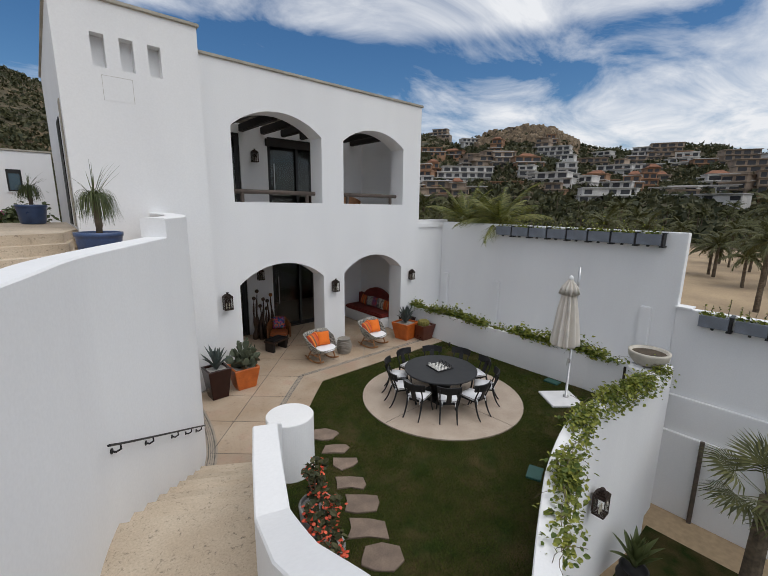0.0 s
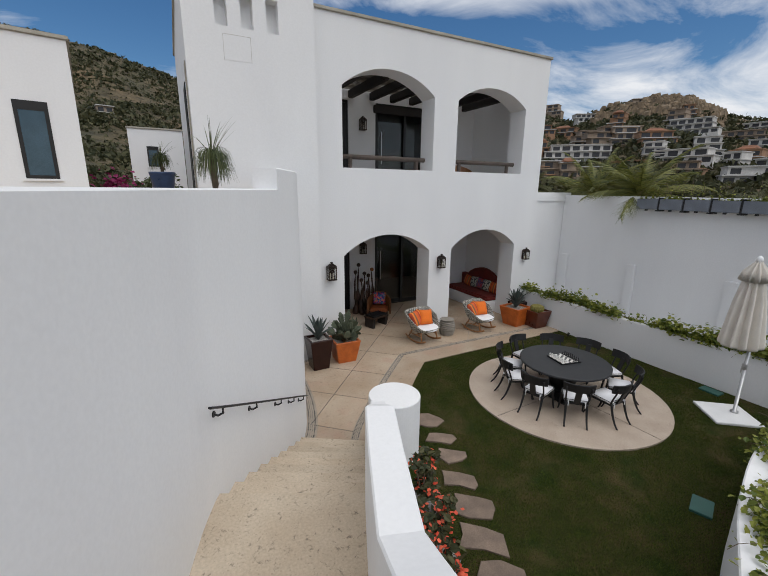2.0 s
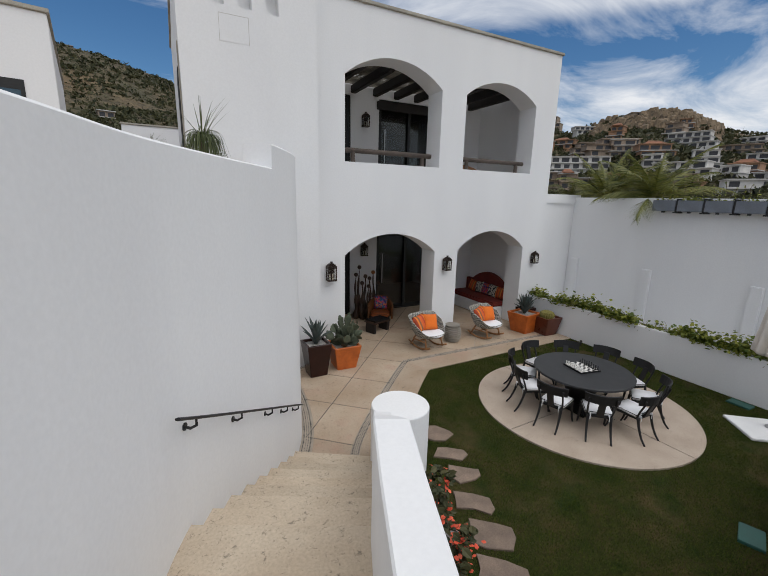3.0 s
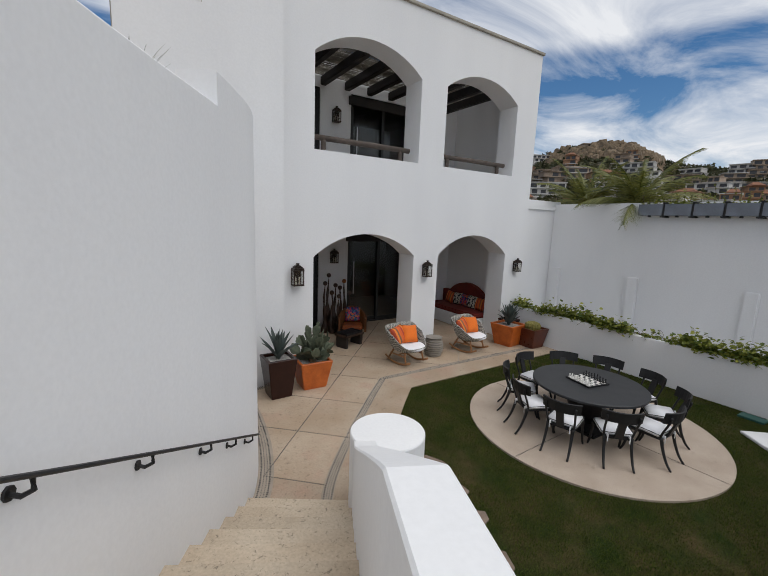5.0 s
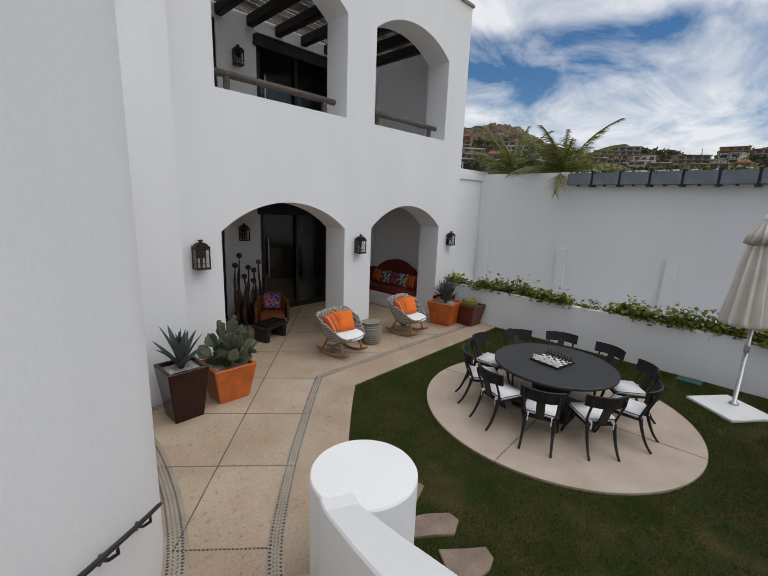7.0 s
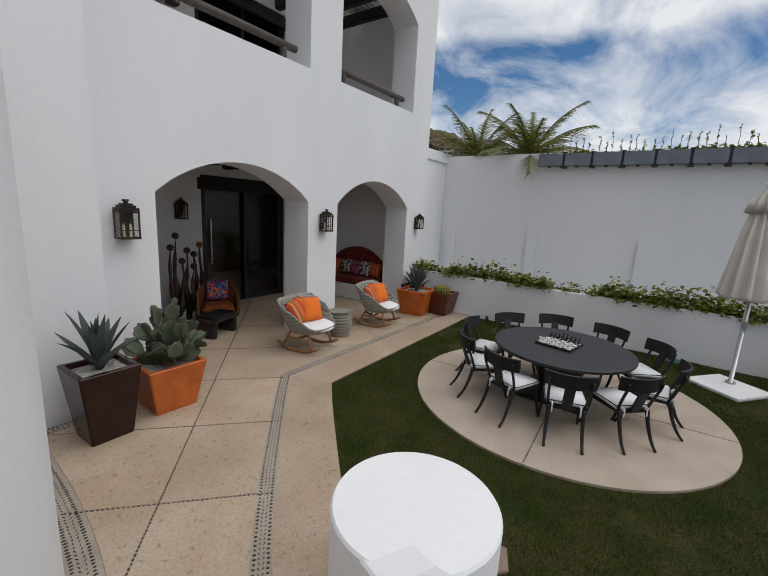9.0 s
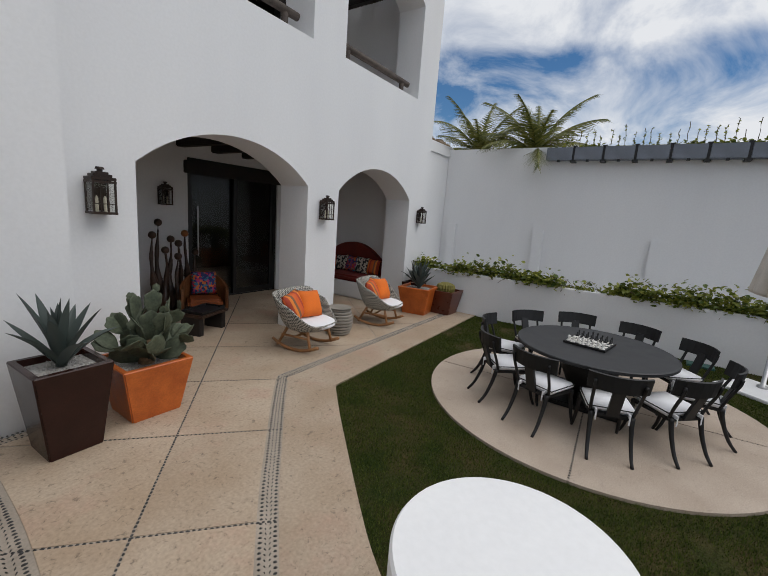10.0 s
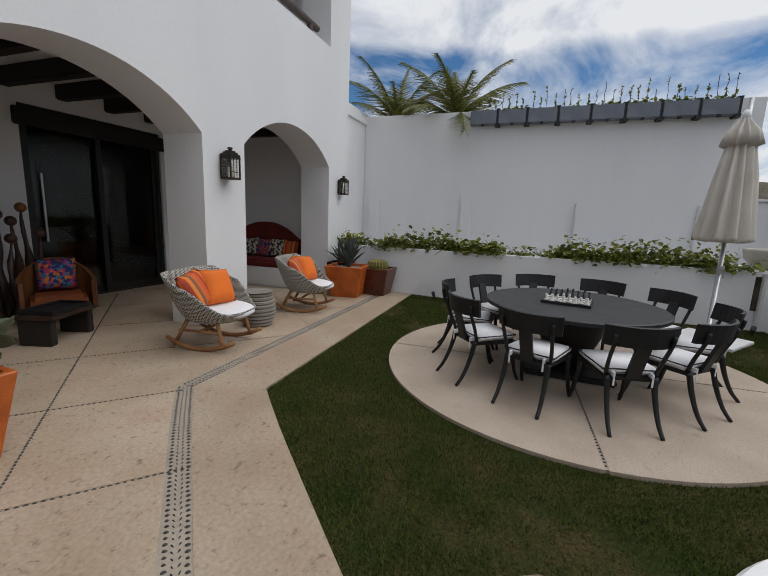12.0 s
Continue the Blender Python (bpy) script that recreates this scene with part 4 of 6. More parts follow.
def dining_chair():
    """Klismos chair: sabre legs, curved back board, cushion; it faces -x in its own frame."""
    c = thing("dining_chair", pose(0, 0, 0), "black curved-leg dining chair with a tied white seat cushion", "chair", "dining chairs round the table")
    bm = bmesh.new()
    slab(bm, [(-0.24, -0.235), (0.22, -0.2), (0.22, 0.2), (-0.24, 0.235)], 0.395, 0.435)
    bmesh.ops.bevel(bm, geom=bm.edges[:], offset=0.008, segments=2, affect="EDGES")
    part("seat", bm, BLACK, c)
    for sx, sy in ((-1, -1), (-1, 1), (1, -1), (1, 1)):
        bm = bmesh.new()
        x0, x1 = sx * 0.21, sx * (0.31 if sx < 0 else 0.40)
        y0 = sy * (0.215 if sx < 0 else 0.185)
        pts = [(x0, y0, 0.43), (x0 + (x1 - x0) * 0.10, y0, 0.34), (x0 + (x1 - x0) * 0.30, y0 * 1.02, 0.22), (x0 + (x1 - x0) * 0.62, y0 * 1.05, 0.09), (x1, y0 * 1.08, 0.0)]
        tube(bm, spline(pts, 3), [0.026 - 0.0009 * k for k in range(13)], 8)
        part("leg", bm, BLACK, c, smooth=True)
    for sy in (-1, 1):
        bm = bmesh.new()
        tube(bm, spline([(0.19, sy * 0.19, 0.42), (0.235, sy * 0.205, 0.56), (0.30, sy * 0.215, 0.72), (0.315, sy * 0.22, 0.80)], 3), 0.016, 8)
        part("back_post", bm, BLACK, c, smooth=True)
    bm = bmesh.new()
    rows = []
    for j in range(9):
        a = -1 + 2 * j / 8
        x = 0.335 - 0.10 * a * a
        rows.append([bm.verts.new(p) for p in ((x - 0.014, a * 0.27, 0.70), (x + 0.012, a * 0.275, 0.70), (x + 0.035, a * 0.285, 0.865), (x + 0.012, a * 0.28, 0.87))])
    for p, q in zip(rows, rows[1:]):
        for j in range(4):
            bm.faces.new((p[j], p[(j + 1) % 4], q[(j + 1) % 4], q[j]))
    bm.faces.new(rows[0])
    bm.faces.new(rows[-1][::-1])
    part("backrest", bm, BLACK, c)
    bm = bmesh.new()
    slab(bm, [(0.205, -0.055), (0.235, -0.055), (0.235, 0.055), (0.205, 0.055)], 0.42, 0.74)
    for v in bm.verts:
        if v.co.z > 0.5:
            v.co.x += 0.11
    part("splat", bm, BLACK, c)
    bm = boxes((-0.25, -0.225, 0.436, 0.2, 0.225, 0.50), bevel=0.022)
    cu = part("cushion", bm, CUSHION, c, "white cushion with black piping", smooth=True)
    bm = bmesh.new()
    loop = [(-0.247, -0.222, 0.483), (0.197, -0.222, 0.483), (0.197, 0.222, 0.483), (-0.247, 0.222, 0.483), (-0.247, -0.222, 0.483)]
    tube(bm, loop, 0.0075, 5)
    part("piping", bm, PIPING, cu)
    for sy in (-1, 1):
        part("tie", boxes((0.19, sy * 0.15 - 0.008, 0.43, 0.25, sy * 0.15 + 0.008, 0.47), (0.244, sy * 0.15 - 0.008, 0.36, 0.25, sy * 0.15 + 0.008, 0.43), bevel=0.002), CUSHION, cu)
    return c


first = dining_chair()
ANG = [127, 161, 195, 231, 266, 303, 340, 16, 53, 90]
for k, a in enumerate(ANG):
    r = 1.08 + (0.03, 0.0, 0.04, -0.02, 0.03)[k % 5]
    m = pose(TABLE[0] + r * math.cos(radians(a)), TABLE[1] + r * math.sin(radians(a)), 0.012, 0, 0, a + (4, -3, 2, -5, 3)[k % 5])
    if k:
        copy_thing(first, m)
    else:
        first.matrix_basis = m

table = thing("dining_table", pose(TABLE[0], TABLE[1], 0.012), "large round black dining table on a ribbed pedestal", "table")
bm = bmesh.new()
lathe(bm, [(0.918, 0.705), (0.93, 0.71), (0.93, 0.743), (0.92, 0.75)], 80)
part("tabletop", bm, TABLETOP, table)
bm = bmesh.new()
lathe(bm, [(0.20, 0.07), (0.24, 0.2), (0.33, 0.4), (0.36, 0.55), (0.30, 0.703)], 32)
part("pedestal", bm, BLACK, table, smooth=True)
part("base", boxes((-0.45, -0.45, 0, 0.45, 0.45, 0.07), bevel=0.02), BLACK, table)
chess = thing("chess_set", pose(7.84, 6.53, 0.763, 0, 0, -10), "black and white chess board set out with pieces", "chess set")
part("board", boxes((-0.25, -0.25, 0, 0.25, 0.25, 0.028), bevel=0.004), BLACK, chess)
sq = boxes((-0.029, -0.029, 0.0281, 0.029, 0.029, 0.031))
me_sq = bpy.data.meshes.new("square")
sq.to_mesh(me_sq)
me_sq.materials.append(CHESS_W)
for i in range(8):
    for j in range(8):
        if (i + j) % 2 == 0:
            o = new("square", me_sq)
            o.parent = chess
            o.location = ((i - 3.5) * 0.058, (j - 3.5) * 0.058, 0)


def piece_mesh(h, material):
    b = bmesh.new()
    lathe(b, [(0.022, 0), (0.022, 0.008), (0.011, 0.02), (0.008, h * 0.55), (0.014, h * 0.62), (0.009, h * 0.68), (0.014, h * 0.82), (0.004, h)], 10)
    me = bpy.data.meshes.new("chess_piece")
    b.to_mesh(me)
    b.free()
    me.materials.append(material)
    return me


PIECES = {(h, w): piece_mesh(h, CHESS_W if w else BLACK) for h in (0.055, 0.075, 0.095) for w in (0, 1)}
for w in (0, 1):
    for i in range(8):
        for row in (0, 1):
            h = 0.055 if row else (0.075, 0.075, 0.075, 0.095, 0.095, 0.075, 0.075, 0.075)[i]
            o = new("chess_piece", PIECES[(h, w)])
            o.parent = chess
            o.location = (((0 + row) if w else (7 - row)) * 0.058 - 0.203, (i - 3.5) * 0.058, 0.031)

# parasol
umb = thing("parasol", pose(10.28, 4.3, 0), "closed ecru canvas parasol on a side pole with a white base", "parasol")
bp = part("base_plate", boxes((-0.42, -0.42, -0.02, 0.42, 0.42, 0.03), bevel=0.01), PLATE, umb, "white square base plate")
bp.matrix_local = pose(-0.17, 0.04, 0, 0, 0, -38)
bm = bmesh.new()
lathe(bm, [(0.07, 0.03), (0.07, 0.06), (0.032, 0.07), (0.032, 3.0), (0.028, 3.45)], 14)
part("pole", bm, ALU, umb, smooth=True)
part("crank_box", boxes((-0.06, -0.04, 0.98, -0.03, 0.04, 1.1), (-0.16, -0.01, 1.03, -0.06, 0.01, 1.05), (-0.16, -0.01, 0.93, -0.14, 0.01, 1.04), bevel=0.004), ALU, umb)
bm = bmesh.new()
prof = [(0.33, 1.47), (0.335, 1.52), (0.285, 1.9), (0.23, 2.35), (0.165, 2.72), (0.15, 2.8), (0.23, 2.77), (0.185, 2.94), (0.075, 3.1), (0.05, 3.15)]
n = 120
rings = []
for r, z in prof:
    ring = []
    for k in range(n):
        a = 2 * math.pi * k / n
        f = 1 + (0.24 if r > 0.1 else 0.05) * math.cos(10 * a + 0.6 * math.sin(2 * a)) + 0.04 * math.sin(3 * a + z * 3)
        ring.append(bm.verts.new((r * 0.86 * f * math.cos(a), r * 0.86 * f * math.sin(a), z + 0.02 * math.cos(10 * a))))
    rings.append(ring)
for p, q in zip(rings, rings[1:]):
    for k in range(n):
        bm.faces.new((p[k], p[(k + 1) % n], q[(k + 1) % n], q[k]))
bm.faces.new(rings[-1])
bm.faces.new(rings[0][::-1])
cn = part("canopy", bm, CANVAS, umb, "folded ecru canvas", smooth=True)
cn.location = (-0.2, 0.1, 0)
bm = bmesh.new()
lathe(bm, [(0.05, 2.78), (0.06, 2.83), (0.035, 2.88), (0.01, 2.9)], 12)
fn = part("finial", bm, PLATE, umb, smooth=True)
fn.location = (-0.2, 0.1, 0.35)


def pillow(bm, w, h, t):
    """A plump square cushion in the xz plane."""
    n = 8
    g = {}
    for s in (-1, 1):
        for i in range(n + 1):
            for j in range(n + 1):
                u, v = -1 + 2 * i / n, -1 + 2 * j / n
                b = (1 - u ** 4) * (1 - v ** 4)
                if s == 1 and (i in (0, n) or j in (0, n)):
                    g[s, i, j] = g[-1, i, j]
                    continue
                pinch = 1 - 0.06 * (1 - abs(u)) * abs(v) ** 3 - 0.0
                pin2 = 1 - 0.06 * (1 - abs(v)) * abs(u) ** 3
                g[s, i, j] = bm.verts.new((u * w / 2 * pin2, s * t / 2 * b ** 0.6, v * h / 2 * pinch))
    for s in (-1, 1):
        for i in range(n):
            for j in range(n):
                bm.faces.new((g[s, i, j], g[s, i + 1, j], g[s, i + 1, j + 1], g[s, i, j + 1]))


def rocking_chair(m):
    """A woven shell on a teak rocker base; it faces -y in its own frame."""
    c = thing("rocking_chair", m, "teak rocking chair with a woven grey-and-cream shell", "rocking chair", "rocking chairs")
    bm = bmesh.new()
    nu, nv = 48, 12
    rows = []
    for i in range(nu):
        a = 2 * math.pi * i / nu
        sa, ca = math.sin(a), math.cos(a)
        q = max(0.0, min(1.0, (math.degrees(abs(math.pi - a)) - 52) / -92 + 1)) if abs(math.pi - a) > radians(52) else 1.0
        q = q * q * (3 - 2 * q)
        back = max(0.0, -ca)
        rim = (math.copysign(abs(sa) ** 0.72, sa) * (0.38 + 0.085 * q), -0.39 * ca if ca > 0 else 0.02 + 0.40 * back ** 0.62, 0.385 + 0.39 * q)
        base = (0.25 * sa, -0.03 - 0.24 * ca, 0.285)
        row = []
        for j in range(nv + 1):
            v = j / nv
            p, h = v ** 0.62, v ** 1.5
            row.append(bm.verts.new((base[0] + (rim[0] - base[0]) * p, base[1] + (rim[1] - base[1]) * (0.55 * p + 0.45 * h), base[2] + (rim[2] - base[2]) * h)))
        rows.append(row)
    for i in range(nu):
        p, q = rows[i], rows[(i + 1) % nu]
        for j in range(nv):
            bm.faces.new((p[j], p[j + 1], q[j + 1], q[j]))
    bm.faces.new([r[0] for r in rows])
    bmesh.ops.recalc_face_normals(bm, faces=bm.faces)
    bmesh.ops.solidify(bm, geom=bm.faces[:], thickness=0.02)
    shell = part("shell", bm, WICKER, c, "woven grey and cream shell", smooth=True)
    for s in (-1, 1):
        bm = bmesh.new()
        pts = [(s * 0.27, -0.36 + 0.74 * k / 10, 0.02 + 0.10 * ((k - 5) / 5) ** 2) for k in range(11)]
        tube(bm, pts, 0.019, 8, 1.2)
        part("rocker", bm, TEAK, c, smooth=True)
        for y0, y1 in ((-0.24, -0.16), (0.30, 0.14)):
            bm = bmesh.new()
            tube(bm, [(s * 0.27, y0, 0.04), (s * 0.24, y1, 0.34)], [0.018, 0.022], 8)
            part("leg", bm, TEAK, c, smooth=True)
        bm = bmesh.new()
        tube(bm, [(s * 0.255, -0.2, 0.20), (s * 0.255, 0.24, 0.20)], 0.016, 8)
        part("side_rail", bm, TEAK, c, smooth=True)
    bm = bmesh.new()
    tube(bm, [(-0.255, 0.02, 0.20), (0.255, 0.02, 0.20)], 0.016, 8)
    part("cross_rail", bm, TEAK, c, smooth=True)
    bm = bmesh.new()
    lathe(bm, [(0.02, 0.0), (0.27, 0.0), (0.305, 0.025), (0.30, 0.05), (0.26, 0.068), (0.18, 0.072), (0.02, 0.06)], 28)
    cu = part("seat_cushion", bm, CUSHION, c, "tufted white seat cushion", smooth=True)
    cu.matrix_local = pose(0, -0.07, 0.345, 3, 0, 0) @ Matrix.Scale(1.08, 4)
    return c


def loose_pillow(m, w, h, t, material, label, group):
    bm = bmesh.new()
    pillow(bm, w, h, t)
    p = part("pillow", bm, material, None, smooth=True)
    p.matrix_world = m
    return tagged(p, label, "pillow", group)


for x, y, rz in ((6.74, 10.5, 10), (8.88, 10.52, 14)):
    m = pose(x, y, 0.0, 0, 0, rz) @ Matrix.Scale(1.16, 4)
    rocking_chair(m)
    loose_pillow(m @ pose(0.09, 0.04, 0.60, -26, 5, -14), 0.40, 0.39, 0.17, ORANGE, "plump orange pillow on a woven rocking chair", "pillows on the rocking chairs")
    loose_pillow(m @ pose(-0.17, 0.10, 0.60, -28, -8, 10), 0.42, 0.40, 0.15, RUST, "rust and orange striped pillow on a rocking chair", "pillows on the rocking chairs")
bm = bmesh.new()
prof = [(0.15, 0.0)]
for k in range(9):
    z = 0.01 + k * 0.048
    r = 0.17 + 0.065 * math.sin((k + 1.2) / 10 * 3.14)
    prof += [(r - 0.018, z), (r, z + 0.010), (r, z + 0.036), (r - 0.018, z + 0.046)]
prof += [(0.2, 0.452), (0.02, 0.455)]
lathe(bm, prof, 36)
stool = part("side_stool", bm, CERAMIC, smooth=False)
stool.matrix_world = pose(7.68, 10.62, 0) @ Matrix.Scale(1.1, 4)
tagged(stool, "round ribbed grey ceramic stool between rocking chairs", "stool")


def pot(m, top, bottom, h, material, label, lip=0.05):
    p = thing("planter_pot", m, label, "plant pot", "square glazed pots")
    bm = bmesh.new()
    t, b = top / 2, bottom / 2
    rings = []
    for w, z in ((b, 0), (t, h - 0.01), (t - 0.008, h), (t - lip, h), (t - lip - 0.01, h - 0.1)):
        rings.append([bm.verts.new(c) for c in ((-w, -w, z), (w, -w, z), (w, w, z), (-w, w, z))])
    for r0, r1 in zip(rings, rings[1:]):
        for k in range(4):
            bm.faces.new((r0[k], r0[(k + 1) % 4], r1[(k + 1) % 4], r1[k]))
    bm.faces.new(rings[0][::-1])
    bmesh.ops.bevel(bm, geom=[e for e in bm.edges if abs(e.verts[0].co.z - e.verts[1].co.z) > 0.2], offset=0.012, segments=2, affect="EDGES")
    part("body", bm, material, p)
    g = t - lip - 0.006
    part("gravel", boxes((-g, -g, h - 0.12, g, g, h - 0.06)), GRAVEL, p, "white gravel")
    gv, gf = [], []
    for k in range(260):
        x, y, r = random.uniform(-g, g) * 0.96, random.uniform(-g, g) * 0.96, random.uniform(0.011, 0.024)
        n0 = len(gv)
        gv += [(x - r, y, h - 0.065), (x, y - r, h - 0.065), (x + r, y, h - 0.065), (x, y + r, h - 0.065), (x, y, h - 0.065 + r)]
        gf += [(n0, n0 + 1, n0 + 4), (n0 + 1, n0 + 2, n0 + 4), (n0 + 2, n0 + 3, n0 + 4), (n0 + 3, n0, n0 + 4)]
    tagged(raw("pebble", gv, gf, GRAVEL, p), "white pebbles", kind="stuff")
    return p


def blade_leaf(verts, faces, base, az, el, length, width, curl, seg=7, thick=0.25, bend=1.0):
    """A tapering channelled leaf that rises at el degrees and bends by curl over its length."""
    d = Vector((math.cos(radians(az)), math.sin(radians(az)), 0))
    s = Vector((-d.y, d.x, 0))
    p = Vector(base)
    n0 = len(verts)
    for k in range(seg + 1):
        t = k / seg
        e = radians(el - curl * min(1.0, t * bend))
        w = width * (0.75 + 1.0 * t - 0.4 * t * t) * (1 - t ** 2.4) * 0.5 + 0.001
        up = Vector((-d.x * math.sin(e), -d.y * math.sin(e), math.cos(e)))
        verts += [p - s * w + up * w * 0.4, p - up * w * thick, p + s * w + up * w * 0.4]
        p = p + (d * math.cos(e) + Vector((0, 0, 1)) * math.sin(e)) * (length / seg)
    for k in range(seg):
        a = n0 + 3 * k
        faces += [(a, a + 1, a + 4, a + 3), (a + 1, a + 2, a + 5, a + 4)]


def agave(m, size, leaves, label, material=AGAVE):
    a = thing("agave", m, label, "agave", "agaves in pots")
    gold = 137.5
    for k in range(leaves):
        v, f = [], []
        t = k / leaves
        blade_leaf(v, f, (0, 0, 0.02 + 0.1 * size * t), k * gold, 47 + 41 * t + random.uniform(-9, 9), size * random.uniform(0.8, 1.08) * (1 - 0.2 * abs(t - 0.5)), 0.102 * size / 0.6, random.uniform(-5, 48) * (1 - 0.8 * t), 8)
        raw("leaf", v, f, material, a, smooth=True)
    return a


pot(pose(3.37, 10.1, 0, 0, 0, 2), 0.57, 0.40, 0.78, POT_BROWN, "tall dark brown glazed square pot with white gravel")
agave(pose(3.37, 10.1, 0.70), 0.64, 15, "blue-green agave in a dark brown pot")
pot(pose(4.12, 10.27, 0, 0, 0, -1), 0.68, 0.48, 0.58, POT_ORANGE, "orange glazed square pot with white gravel")
pot(pose(10.36, 10.45, 0, 0, 0, 8), 0.76, 0.54, 0.62, POT_ORANGE, "orange glazed square pot by the lawn")
agave(pose(10.36, 10.45, 0.55), 0.66, 22, "spiky green agave in an orange pot")
pot(pose(10.84, 9.98, 0, 0, 0, 0), 0.66, 0.46, 0.56, POT_RUST, "rust-brown glazed square pot against the planter wall")
pot(pose(10.85, 10.86, 0, 0, 0, 6), 0.48, 0.34, 0.62, POT_BROWN, "dark brown glazed square pot behind the others")
agave(pose(10.85, 10.86, 0.55), 0.5, 16, "spiky green agave in a dark brown pot")
bm = bmesh.new()
n = 40
rings = []
for z, r in ((0, 0.10), (0.04, 0.15), (0.11, 0.17), (0.18, 0.145), (0.215, 0.08), (0.22, 0.01)):
    rings.append([bm.verts.new((r * (1.06 if k % 2 else 0.9) * math.cos(2 * math.pi * k / n), r * (1.06 if k % 2 else 0.9) * math.sin(2 * math.pi * k / n), z)) for k in range(n)])
for p, q in zip(rings, rings[1:]):
    for k in range(n):
        bm.faces.new((p[k], p[(k + 1) % n], q[(k + 1) % n], q[k]))
bm.faces.new(rings[-1])
bm.faces.new(rings[0][::-1])
barrel = part("barrel_cactus", bm, mat("golden barrel cactus", (0.24, 0.21, 0.05), 0.8, var=0.2))
barrel.location = (10.84, 9.98, 0.48)
barrel.scale = (1.3, 1.3, 1.15)
tagged(barrel, "small ribbed golden barrel cactus in a rust pot", "cactus")

# prickly pear: flat oval pads branching from a corky trunk
pear = thing("prickly_pear", pose(4.12, 10.27, 0.49), "grey-green prickly pear cactus in an orange pot", "cactus")
bm = bmesh.new()
tube(bm, [(0, -0.02, 0), (0.01, -0.04, 0.08), (0.05, -0.03, 0.17), (0.07, 0.0, 0.25)], [0.085, 0.075, 0.07, 0.045], 12)
part("trunk", bm, mat("corky cactus trunk", (0.30, 0.19, 0.10), 0.9, var=0.35, fine=40, bump=0.8), pear, smooth=True)
pads = random.Random(12)


def pad(base, az, el, size, twist=None):
    """A flat, slightly cupped oval pad that stands on its narrow end."""
    b = bmesh.new()
    bmesh.ops.create_icosphere(b, subdivisions=3, radius=1.0)
    ph, cup = pads.uniform(0, 6), pads.uniform(-0.16, 0.16)
    for v in b.verts:
        t = (v.co.z + 1) / 2
        edge = 1 + 0.05 * math.sin(7 * math.atan2(v.co.z, v.co.x) + ph) * (abs(v.co.y) < 0.5)
        x = v.co.x * size * 0.43 * (0.6 + 0.5 * t) * edge
        v.co = Vector((x, v.co.y * size * 0.045 + cup * (x * x / size + 0.5 * t * t * size * 0.5), (v.co.z + 0.95) * size * 0.52 * edge))
    o = part("pad", b, CACTUS, pear, smooth=True)
    tw = pads.uniform(-1.3, 1.3) if twist is None else twist
    M = Matrix.Translation(base) @ Euler((0, radians(90 - el), radians(az)), "XYZ").to_matrix().to_4x4() @ Matrix.Rotation(tw + 1.57, 4, "Z")
    o.matrix_local = M
    return M @ Vector((pads.uniform(-0.12, 0.12) * size, 0, size * 0.88))


# low pads that sprawl over the rim, then taller ones on the trunk
for az in range(0, 360, 24):
    low = pads.random() < 0.5
    q = pad((0.04 + 0.05 * math.cos(radians(az)), -0.02 + 0.05 * math.sin(radians(az)), pads.uniform(0.06, 0.14) if low else pads.uniform(0.16, 0.24)), az + pads.uniform(-14, 14), pads.uniform(22, 45) if low else pads.uniform(35, 80), pads.uniform(0.27, 0.35))
    for j in range(2 if low else 3):
        if pads.random() < 0.75:
            q2 = pad(q, az + pads.uniform(-60, 60), pads.uniform(10, 60) if low else pads.uniform(30, 85), pads.uniform(0.17, 0.27))
            if pads.random() < 0.25:
                pad(q2, az + pads.uniform(-60, 60), pads.uniform(50, 90), pads.uniform(0.10, 0.15))
q = pad((0.06, 0.02, 0.26), 20, 84, 0.30, 1.2)
pad(pad(q, 10, 86, 0.25, 1.4), 0, 80, 0.10)


